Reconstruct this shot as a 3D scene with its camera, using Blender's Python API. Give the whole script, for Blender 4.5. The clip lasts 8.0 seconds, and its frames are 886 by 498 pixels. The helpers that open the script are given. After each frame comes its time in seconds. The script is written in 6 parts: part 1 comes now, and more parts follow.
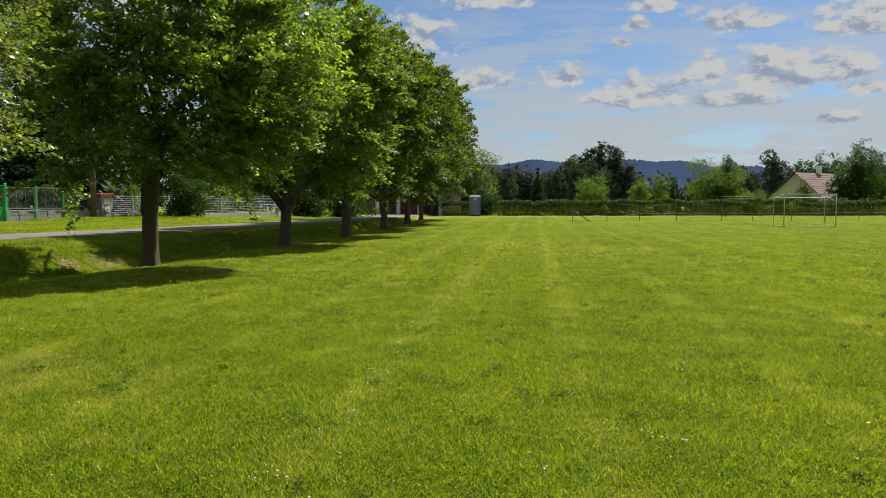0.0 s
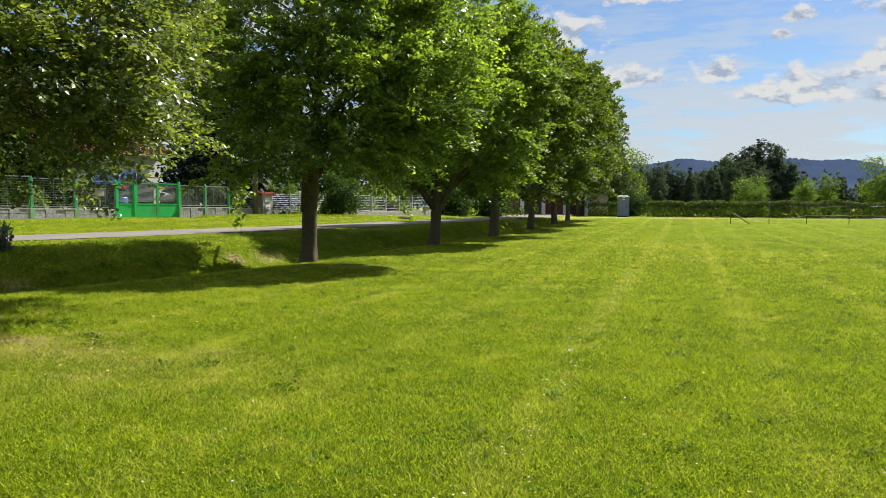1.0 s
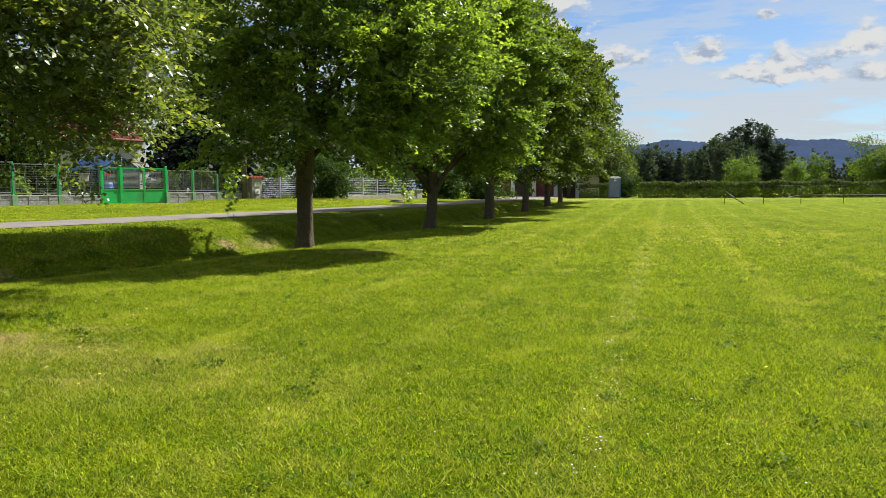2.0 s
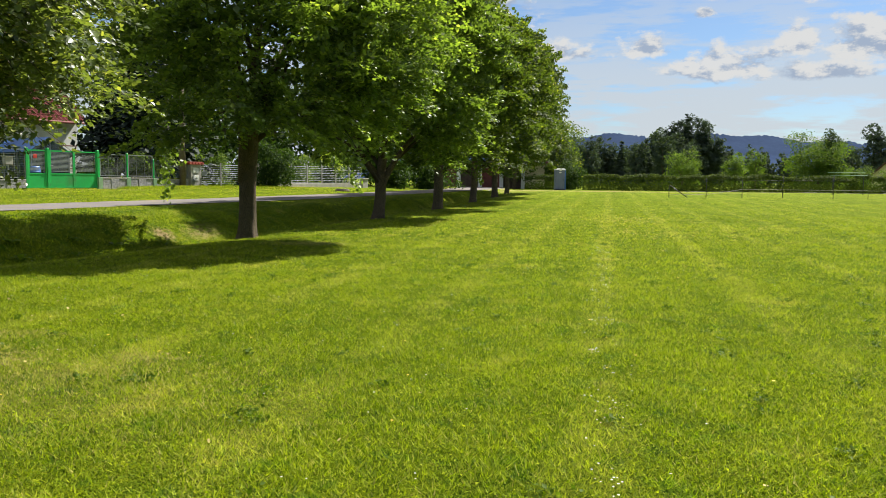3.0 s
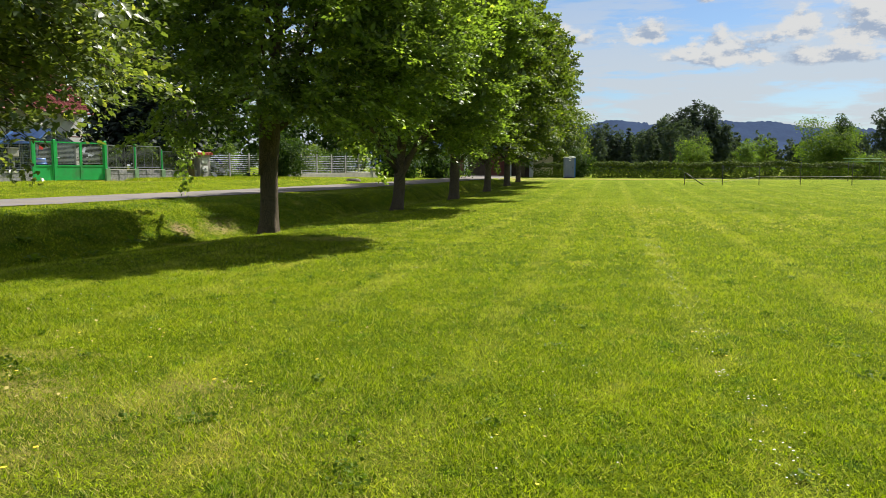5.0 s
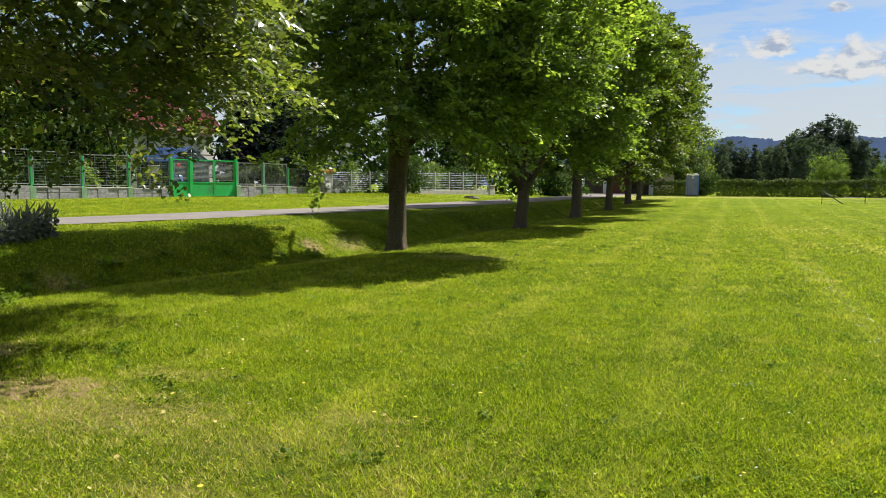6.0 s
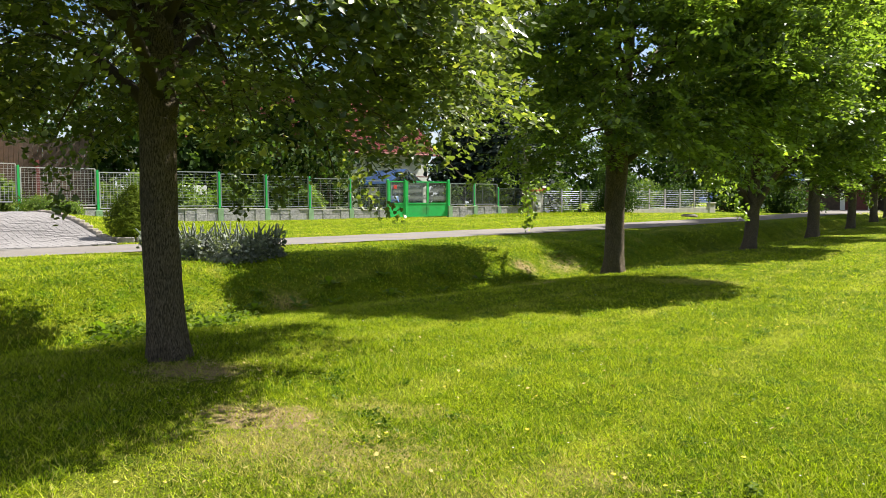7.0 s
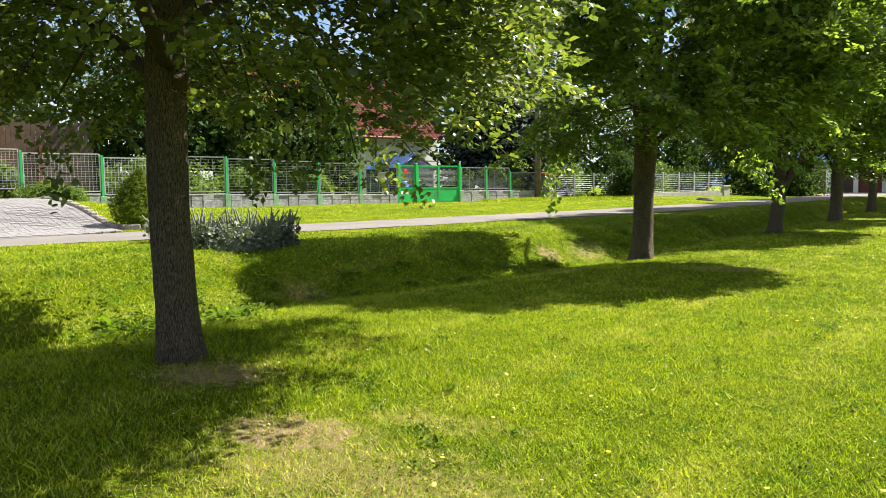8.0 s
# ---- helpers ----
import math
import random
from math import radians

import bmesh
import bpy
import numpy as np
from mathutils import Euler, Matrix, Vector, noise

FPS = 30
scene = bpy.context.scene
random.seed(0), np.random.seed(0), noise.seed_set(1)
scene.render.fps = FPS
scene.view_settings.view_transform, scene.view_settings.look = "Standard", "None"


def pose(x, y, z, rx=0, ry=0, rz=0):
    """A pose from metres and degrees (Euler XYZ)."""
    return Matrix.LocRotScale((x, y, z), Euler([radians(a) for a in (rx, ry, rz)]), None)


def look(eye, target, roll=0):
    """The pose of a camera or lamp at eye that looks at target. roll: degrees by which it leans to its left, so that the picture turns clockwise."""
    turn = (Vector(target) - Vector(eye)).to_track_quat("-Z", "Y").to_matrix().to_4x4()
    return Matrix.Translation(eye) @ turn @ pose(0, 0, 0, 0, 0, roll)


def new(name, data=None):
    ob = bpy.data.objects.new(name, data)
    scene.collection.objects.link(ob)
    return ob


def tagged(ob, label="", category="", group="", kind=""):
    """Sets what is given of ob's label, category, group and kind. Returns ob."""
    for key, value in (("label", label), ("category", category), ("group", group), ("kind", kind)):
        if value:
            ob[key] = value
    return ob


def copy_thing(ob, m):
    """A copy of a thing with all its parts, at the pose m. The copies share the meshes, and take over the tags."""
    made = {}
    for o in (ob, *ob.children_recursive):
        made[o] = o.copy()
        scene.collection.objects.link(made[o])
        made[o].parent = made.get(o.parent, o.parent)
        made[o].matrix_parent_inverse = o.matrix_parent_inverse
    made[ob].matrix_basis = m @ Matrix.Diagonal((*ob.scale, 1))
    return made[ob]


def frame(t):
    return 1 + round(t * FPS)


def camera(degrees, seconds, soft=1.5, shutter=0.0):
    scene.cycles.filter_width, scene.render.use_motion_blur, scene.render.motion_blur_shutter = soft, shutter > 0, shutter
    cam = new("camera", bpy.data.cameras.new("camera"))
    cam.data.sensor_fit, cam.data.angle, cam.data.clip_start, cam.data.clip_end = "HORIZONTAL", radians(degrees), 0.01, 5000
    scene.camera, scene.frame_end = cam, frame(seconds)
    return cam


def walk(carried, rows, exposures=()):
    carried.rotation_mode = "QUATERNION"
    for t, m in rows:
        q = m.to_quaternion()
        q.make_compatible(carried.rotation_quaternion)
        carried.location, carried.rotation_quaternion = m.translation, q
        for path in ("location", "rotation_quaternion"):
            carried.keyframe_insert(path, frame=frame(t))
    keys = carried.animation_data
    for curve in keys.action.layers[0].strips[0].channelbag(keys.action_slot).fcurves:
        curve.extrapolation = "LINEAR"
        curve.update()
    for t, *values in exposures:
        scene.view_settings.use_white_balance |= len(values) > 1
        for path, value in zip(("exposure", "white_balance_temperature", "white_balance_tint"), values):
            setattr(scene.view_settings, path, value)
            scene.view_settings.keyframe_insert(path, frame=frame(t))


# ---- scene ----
cam = camera(60.0, 8.0, soft=0.5)
PATH = [
    (0, (0.011, 0.356, 1.417), (-0.004, 2.352, 1.305), -0.1),
    (0.5, (-0.136, 0.511, 1.418), (-0.433, 2.485, 1.303), -0.6),
    (1, (-0.304, 0.756, 1.405), (-0.685, 2.716, 1.292), 0.3),
    (1.5, (-0.585, 1.009, 1.373), (-0.874, 2.985, 1.261), -0.4),
    (1.7, (-0.659, 1.146, 1.369), (-0.993, 3.113, 1.229), -0.7),
    (2.8, (-1.011, 1.952, 1.36), (-1.338, 3.918, 1.188), 0.9),
    (3, (-1.072, 2.089, 1.358), (-1.274, 4.071, 1.176), 0.6),
    (3.5, (-1.206, 2.333, 1.349), (-1.49, 4.301, 1.135), 0.0),
    (4, (-1.333, 2.583, 1.363), (-1.669, 4.542, 1.148), 0.7),
    (4.2, (-1.42, 2.654, 1.369), (-1.673, 4.625, 1.149), 1.6),
    (5.3, (-1.955, 3.002, 1.402), (-2.164, 4.98, 1.197), 0.1),
    (5.5, (-2.051, 3.073, 1.404), (-2.392, 5.036, 1.219), -0.1),
    (6, (-2.28, 3.33, 1.378), (-2.771, 5.262, 1.21), 0.3),
    (6.5, (-2.48, 3.562, 1.372), (-3.111, 5.456, 1.248), 0.1),
    (7, (-2.632, 3.861, 1.381), (-3.62, 5.595, 1.263), -0.4),
    (7.5, (-2.87, 4.093, 1.36), (-3.858, 5.825, 1.205), 0.8),
    (8, (-3.232, 4.324, 1.368), (-4.231, 6.05, 1.211), -0.7),
]
walk(cam, [(t, look(eye, target, roll)) for t, eye, target, roll in PATH],
     [(0, 0.8), (0.4, 0.93), (1.0, 1.22), (3.0, 1.2), (5.5, 1.18), (6.5, 1.4), (7.0, 1.64), (8.0, 1.8)])

# ---------------------------------------------------------------- light
SUN_AZ, SUN_EL = radians(35), radians(49)   # azimuth from +y towards +x
world = bpy.data.worlds.new("sky")
scene.world = world
world.use_nodes = True


def node(tree, kind, **inputs):
    n = tree.nodes.new(kind)
    for key, value in inputs.items():
        n.inputs[int(key[1:])].default_value = value
    return n


def maths(tree, op, a, b=None, c=None, clamp=False):
    n = tree.nodes.new("ShaderNodeMath")
    n.operation, n.use_clamp = op, clamp
    for k, v in enumerate((a, b, c)):
        if v is None:
            continue
        if isinstance(v, (int, float)):
            n.inputs[k].default_value = v
        else:
            tree.links.new(v, n.inputs[k])
    return n.outputs[0]


def mix_col(tree, fac, a, b, blend="MIX"):
    n = tree.nodes.new("ShaderNodeMix")
    n.data_type, n.blend_type = "RGBA", blend
    for k, v in ((0, fac), (6, a), (7, b)):
        if isinstance(v, (int, float)):
            n.inputs[k].default_value = v
        elif isinstance(v, tuple):
            n.inputs[k].default_value = (*v, 1) if len(v) == 3 else v
        else:
            tree.links.new(v, n.inputs[k])
    return n.outputs[2]


def ramp(tree, fac, lo, hi):
    n = tree.nodes.new("ShaderNodeMapRange")
    n.interpolation_type = "SMOOTHSTEP"
    tree.links.new(fac, n.inputs[0])
    n.inputs[1].default_value, n.inputs[2].default_value = lo, hi
    return n.outputs[0]


def noise_tex(tree, vector, scale, detail=4, rough=0.55):
    n = tree.nodes.new("ShaderNodeTexNoise")
    n.inputs["Scale"].default_value, n.inputs["Detail"].default_value, n.inputs["Roughness"].default_value = scale, detail, rough
    if vector is not None:
        tree.links.new(vector, n.inputs["Vector"])
    return n.outputs[0]


def build_sky():
    t = world.node_tree
    t.nodes.clear()
    sky = t.nodes.new("ShaderNodeTexSky")
    sky.sky_type, sky.sun_disc = "NISHITA", False
    sky.sun_elevation, sky.sun_rotation = SUN_EL, SUN_AZ
    sky.air_density, sky.dust_density, sky.ozone_density = 1.0, 0.6, 1.5
    co = t.nodes.new("ShaderNodeTexCoord").outputs["Generated"]
    sep = t.nodes.new("ShaderNodeSeparateXYZ")
    t.links.new(co, sep.inputs[0])
    x, y, z = sep.outputs
    az = maths(t, "ARCTAN2", x, y)
    el = maths(t, "ARCSINE", z)
    comb = t.nodes.new("ShaderNodeCombineXYZ")
    t.links.new(az, comb.inputs[0])
    t.links.new(maths(t, "MULTIPLY", el, 1.7), comb.inputs[1])
    flat = comb.outputs[0]
    shift = t.nodes.new("ShaderNodeVectorMath")
    shift.operation = "ADD"
    shift.inputs[1].default_value = (0.006, 0.016, 0.0)
    t.links.new(flat, shift.inputs[0])
    lump, lump_up = noise_tex(t, flat, 24, 8, 0.6), noise_tex(t, shift.outputs[0], 24, 8, 0.6)
    relief = maths(t, "SUBTRACT", lump, lump_up)
    lump0 = maths(t, "SUBTRACT", lump, 0.5)
    # unseen broken cloud over the whole sky above the heaps, added as fill light
    over = noise_tex(t, co, 3.4, 6, 0.6)
    # heaps: azimuth, elevation, half width, half height, degrees
    heaps = [(8.8, 9.1, 2.1, 1.1), (14.0, 7.7, 3.9, 1.6), (23.6, 8.8, 5.8, 2.0), (18.8, 9.2, 1.5, 1.6), (20.2, 12.3, 3.6, 1.1), (28.6, 11.6, 3.8, 2.2), (13.5, 12.6, 1.2, 0.7), (12.5, 11.4, 0.9, 0.5), (14.7, 13.9, 2.0, 0.8),
             (19.4, 7.2, 3.8, 1.0), (29.0, 7.5, 3.4, 0.8), (26.2, 5.7, 1.7, 0.6), (3.0, 14.6, 3.4, 1.2), (2.5, 9.0, 2.6, 1.3), (-2.0, 11.8, 2.5, 2.0), (-24, 13, 7, 3), (40, 12, 7, 2.5)]
    cover, tall, weight = None, None, None
    for a, e, w, h in heaps:
        da = maths(t, "DIVIDE", maths(t, "SUBTRACT", az, radians(a)), radians(w))
        de = maths(t, "DIVIDE", maths(t, "SUBTRACT", el, radians(e)), radians(h))
        under = maths(t, "MULTIPLY", maths(t, "MINIMUM", de, 0.0), 1.1)   # flatter below
        de2 = maths(t, "ADD", de, under)
        d = maths(t, "SQRT", maths(t, "ADD", maths(t, "MULTIPLY", da, da), maths(t, "MULTIPLY", de2, de2)))
        v = maths(t, "SUBTRACT", 1.0, d)
        k = maths(t, "MAXIMUM", maths(t, "ADD", v, 0.8), 0.001)
        k = maths(t, "MULTIPLY", k, k)
        if cover is None:
            cover, tall, weight = v, maths(t, "MULTIPLY", k, de), k
        else:
            cover = maths(t, "MAXIMUM", cover, v)
            tall = maths(t, "ADD", tall, maths(t, "MULTIPLY", k, de))
            weight = maths(t, "ADD", weight, k)
    shade = maths(t, "DIVIDE", tall, weight)
    puff = ramp(t, maths(t, "ADD", cover, maths(t, "MULTIPLY", lump0, 3.2)), -0.1, 0.45)
    high = maths(t, "MULTIPLY", ramp(t, over, 0.4, 0.56), ramp(t, el, radians(17), radians(26)))
    puff = maths(t, "MAXIMUM", puff, high)
    # this added overhead cloud grows whiter with height to lift the ambient light
    bright = ramp(t, el, radians(17), radians(32))
    # thin layers towards the horizon
    comb2 = t.nodes.new("ShaderNodeCombineXYZ")
    t.links.new(az, comb2.inputs[0])
    t.links.new(maths(t, "MULTIPLY", el, 6.0), comb2.inputs[1])
    streak = noise_tex(t, comb2.outputs[0], 7.0, 7, 0.62)
    low = maths(t, "SUBTRACT", 1.0, ramp(t, el, radians(4), radians(17)))
    veil = maths(t, "MULTIPLY", ramp(t, maths(t, "ADD", streak, maths(t, "MULTIPLY", low, 0.09)), 0.45, 0.6), maths(t, "ADD", maths(t, "MULTIPLY", low, 0.8), 0.2))
    lit = ramp(t, maths(t, "ADD", maths(t, "MULTIPLY", shade, 0.6), maths(t, "MULTIPLY", relief, 7.0)), -0.75, 0.5)
    white = mix_col(t, bright, mix_col(t, lit, (2.1, 2.55, 3.3), (4.3, 4.3, 4.25)), (5.4, 5.4, 5.4))
    deep = mix_col(t, 1.0, sky.outputs[0], (0.43, 0.52, 0.63), "MULTIPLY")
    c = mix_col(t, maths(t, "MULTIPLY", veil, 0.85), deep, (3.55, 3.8, 4.05))
    c = mix_col(t, maths(t, "MULTIPLY", puff, 0.95), c, white)
    bg = t.nodes.new("ShaderNodeBackground")
    bg.inputs[1].default_value = 0.075
    t.links.new(c, bg.inputs[0])
    out = t.nodes.new("ShaderNodeOutputWorld")
    t.links.new(bg.outputs[0], out.inputs[0])


build_sky()
sun_data = bpy.data.lights.new("sun", "SUN")
sun_data.energy, sun_data.angle, sun_data.color = 5.0, radians(0.6), (1.0, 0.95, 0.86)
sun = new("sun", sun_data)
to_sun = Vector((math.sin(SUN_AZ) * math.cos(SUN_EL), math.cos(SUN_AZ) * math.cos(SUN_EL), math.sin(SUN_EL)))
sun.matrix_world = Matrix.Translation((20, 60, 60)) @ to_sun.to_track_quat("Z", "Y").to_matrix().to_4x4()


# ---------------------------------------------------------------- materials
def surface(name, colour, rough=0.8, second=None, scale=6.0, fine=60.0, bump=0.2, metal=0.0, spec=0.4, dirt=None, coords="Object"):
    """A plain surface: two-scale variation between two tones, optional dirt, fine relief."""
    m = bpy.data.materials.new(name)
    m.use_nodes = True
    t = m.node_tree
    b = t.nodes["Principled BSDF"]
    co = t.nodes.new("ShaderNodeTexCoord").outputs[coords]
    second = second or tuple(c * 0.72 for c in colour)
    big, small = noise_tex(t, co, scale, 4), noise_tex(t, co, fine, 3)
    f = ramp(t, maths(t, "ADD", maths(t, "MULTIPLY", big, 0.65), maths(t, "MULTIPLY", small, 0.35)), 0.34, 0.66)
    c = mix_col(t, f, second, colour)
    if dirt:
        c = mix_col(t, ramp(t, noise_tex(t, co, scale * 0.4, 5, 0.7), 0.52, 0.72), c, dirt)
    info = t.nodes.new("ShaderNodeObjectInfo").outputs["Random"]
    c = mix_col(t, maths(t, "MULTIPLY", info, 0.16), c, (0.03, 0.03, 0.025))
    t.links.new(c, b.inputs["Base Color"])
    b.inputs["Roughness"].default_value, b.inputs["Metallic"].default_value, b.inputs["Specular IOR Level"].default_value = rough, metal, spec
    if bump:
        bp = t.nodes.new("ShaderNodeBump")
        bp.inputs["Strength"].default_value, bp.inputs["Distance"].default_value = bump, 0.02
        t.links.new(maths(t, "ADD", small, maths(t, "MULTIPLY", big, 0.6)), bp.inputs["Height"])
        t.links.new(bp.outputs[0], b.inputs["Normal"])
    return m


def leaf_material(name, dark, light, sunny, through_light=0.42, rough=0.6, gloss=0.18, glow=(1.75, 1.95, 0.6)):
    """Leaves: each leaf its own tone, partly letting light through."""
    m = bpy.data.materials.new(name)
    m.use_nodes = True
    t = m.node_tree
    t.nodes.clear()
    isl = t.nodes.new("ShaderNodeNewGeometry").outputs["Random Per Island"]
    co = t.nodes.new("ShaderNodeTexCoord").outputs["Object"]
    big = noise_tex(t, co, 1.1, 4)
    f = maths(t, "ADD", maths(t, "MULTIPLY", isl, 0.4), maths(t, "MULTIPLY", maths(t, "SUBTRACT", big, 0.4), 1.6), None, True)
    c = mix_col(t, f, dark, light)
    c = mix_col(t, maths(t, "MULTIPLY", ramp(t, isl, 0.88, 0.99), 0.7), c, sunny)
    info = t.nodes.new("ShaderNodeObjectInfo").outputs["Random"]
    c = mix_col(t, maths(t, "MULTIPLY", info, 0.25), c, tuple(v * 0.6 for v in dark))
    p = t.nodes.new("ShaderNodeBsdfPrincipled")
    t.links.new(c, p.inputs["Base Color"])
    p.inputs["Roughness"].default_value, p.inputs["Specular IOR Level"].default_value = rough, gloss
    tr = t.nodes.new("ShaderNodeBsdfTranslucent")
    t.links.new(mix_col(t, 1.0, c, glow, "MULTIPLY"), tr.inputs[0])
    mx = t.nodes.new("ShaderNodeMixShader")
    mx.inputs[0].default_value = through_light
    t.links.new(p.outputs[0], mx.inputs[1])
    t.links.new(tr.outputs[0], mx.inputs[2])
    out = t.nodes.new("ShaderNodeOutputMaterial")
    t.links.new(mx.outputs[0], out.inputs[0])
    return m


def spot(tree, sep, x, y, rx, ry):
    """A soft oval mask on the ground round (x, y)."""
    dx = maths(tree, "DIVIDE", maths(tree, "SUBTRACT", sep.outputs[0], x), rx)
    dy = maths(tree, "DIVIDE", maths(tree, "SUBTRACT", sep.outputs[1], y), ry)
    d = maths(tree, "SQRT", maths(tree, "ADD", maths(tree, "MULTIPLY", dx, dx), maths(tree, "MULTIPLY", dy, dy)))
    return maths(tree, "SUBTRACT", 1.0, d)


GRASS_DARK, GRASS_MID, GRASS_DRY = (0.09, 0.135, 0.006), (0.188, 0.228, 0.009), (0.42, 0.34, 0.09)
# worn or bare places in the turf: x, y, half widths, how bare
WORN = [(-6.1, 7.55, 0.75, 0.5, 1.0), (-7.6, 8.35, 0.75, 0.55, 1.0), (-5.4, 7.2, 1.6, 0.8, 0.6), (-7.95, 16.8, 0.35, 0.7, 1.0), (-8.6, 19.6, 0.5, 1.3, 0.7), (-4.2, 7.0, 1.1, 0.6, 0.36), (-3.9, 7.5, 0.5, 0.3, 0.5), (-4.3, 6.2, 0.6, 0.3, 0.45), (-5.4, 8.1, 0.8, 0.3, 0.5), (-8.9, 18.2, 0.4, 0.5, 0.8), (-10.2, 12.5, 0.5, 0.5, 0.6),
        (-5.5, 17.6, 1.2, 0.9, 0.5), (-18.6, 33.3, 2.6, 2.0, 0.45), (-13.2, 22.3, 0.8, 2.5, 0.3), (-4.4, 6.6, 3.2, 1.8, 0.2), (1.5, 78, 30, 5, 0.62), (-3, 70, 5, 4, 0.5)]


def grass_tone(t, co, sep):
    """Turf colour over the place; shared by the soil sheet and the blades."""
    patch, mid, fine = noise_tex(t, co, 0.22, 4), noise_tex(t, co, 1.3, 4), noise_tex(t, co, 9.0, 3)
    f = maths(t, "ADD", maths(t, "ADD", maths(t, "MULTIPLY", patch, 0.4), maths(t, "MULTIPLY", mid, 0.4)), maths(t, "MULTIPLY", fine, 0.2))
    c = mix_col(t, ramp(t, f, 0.3, 0.62), GRASS_DARK, GRASS_MID)
    dry = ramp(t, maths(t, "ADD", maths(t, "MULTIPLY", mid, 0.6), maths(t, "MULTIPLY", noise_tex(t, co, 0.5, 5, 0.65), 0.4)), 0.55, 0.72)
    c = mix_col(t, maths(t, "MULTIPLY", dry, 0.62), c, GRASS_DRY)
    # lusher clumps of a cooler green
    clump = ramp(t, noise_tex(t, co, 3.4, 4, 0.6), 0.53, 0.66)
    c = mix_col(t, maths(t, "MULTIPLY", clump, 0.75), c, mix_col(t, 1.0, c, (0.55, 0.8, 1.2), "MULTIPLY"))
    # bands left by the mower, along the row of trees
    across = maths(t, "ADD", maths(t, "MULTIPLY", sep.outputs[0], 0.994), maths(t, "MULTIPLY", sep.outputs[1], -0.11))
    wob = maths(t, "ADD", across, maths(t, "MULTIPLY", maths(t, "SUBTRACT", noise_tex(t, co, 0.5, 3), 0.5), 0.5))
    band = maths(t, "COSINE", maths(t, "MULTIPLY", maths(t, "ADD", wob, 3.08), 3.63))
    c = mix_col(t, maths(t, "MULTIPLY", maths(t, "MULTIPLY", ramp(t, band, 0.55, 1.0), ramp(t, noise_tex(t, co, 1.1, 4, 0.65), 0.36, 0.62)), 0.38), c, (0.34, 0.33, 0.06))
    worn = None
    for x, y, rx, ry, k in WORN:
        v = maths(t, "MULTIPLY", ramp(t, maths(t, "ADD", spot(t, sep, x, y, rx, ry), maths(t, "MULTIPLY", maths(t, "SUBTRACT", fine, 0.5), 1.4)), 0.1, 0.75), k)
        worn = v if worn is None else maths(t, "MAXIMUM", worn, v)
    return c, worn, fine


def ground_material():
    m = bpy.data.materials.new("turf_and_soil")
    m.use_nodes = True
    t = m.node_tree
    b = t.nodes["Principled BSDF"]
    co = t.nodes.new("ShaderNodeTexCoord").outputs["Object"]
    sep = t.nodes.new("ShaderNodeSeparateXYZ")
    t.links.new(co, sep.inputs[0])
    c, worn, fine = grass_tone(t, co, sep)
    grain = noise_tex(t, co, 120, 4, 0.75)
    c = mix_col(t, ramp(t, grain, 0.42, 0.58), mix_col(t, 1.0, c, (0.2, 0.3, 0.2), "MULTIPLY"), mix_col(t, 1.0, c, (1.38, 1.34, 1.1), "MULTIPLY"))
    soil = mix_col(t, noise_tex(t, co, 14, 5, 0.7), (0.24, 0.16, 0.085), (0.46, 0.34, 0.2))
    c = mix_col(t, ramp(t, worn, 0.4, 0.95), mix_col(t, maths(t, "MULTIPLY", worn, 0.8), c, (0.36, 0.3, 0.11)), soil)
    flock = noise_tex(t, co, 5.0, 5, 0.7)
    c = mix_col(t, ramp(t, flock, 0.4, 0.58), mix_col(t, 1.0, c, (0.72, 0.8, 0.66), "MULTIPLY"), c)
    t.links.new(c, b.inputs["Base Color"])
    b.inputs["Roughness"].default_value, b.inputs["Specular IOR Level"].default_value = 0.95, 0.03
    bp = t.nodes.new("ShaderNodeBump")
    bp.inputs["Strength"].default_value, bp.inputs["Distance"].default_value = 0.9, 0.05
    t.links.new(maths(t, "ADD", grain, maths(t, "MULTIPLY", fine, 1.2)), bp.inputs["Height"])
    t.links.new(bp.outputs[0], b.inputs["Normal"])
    return m


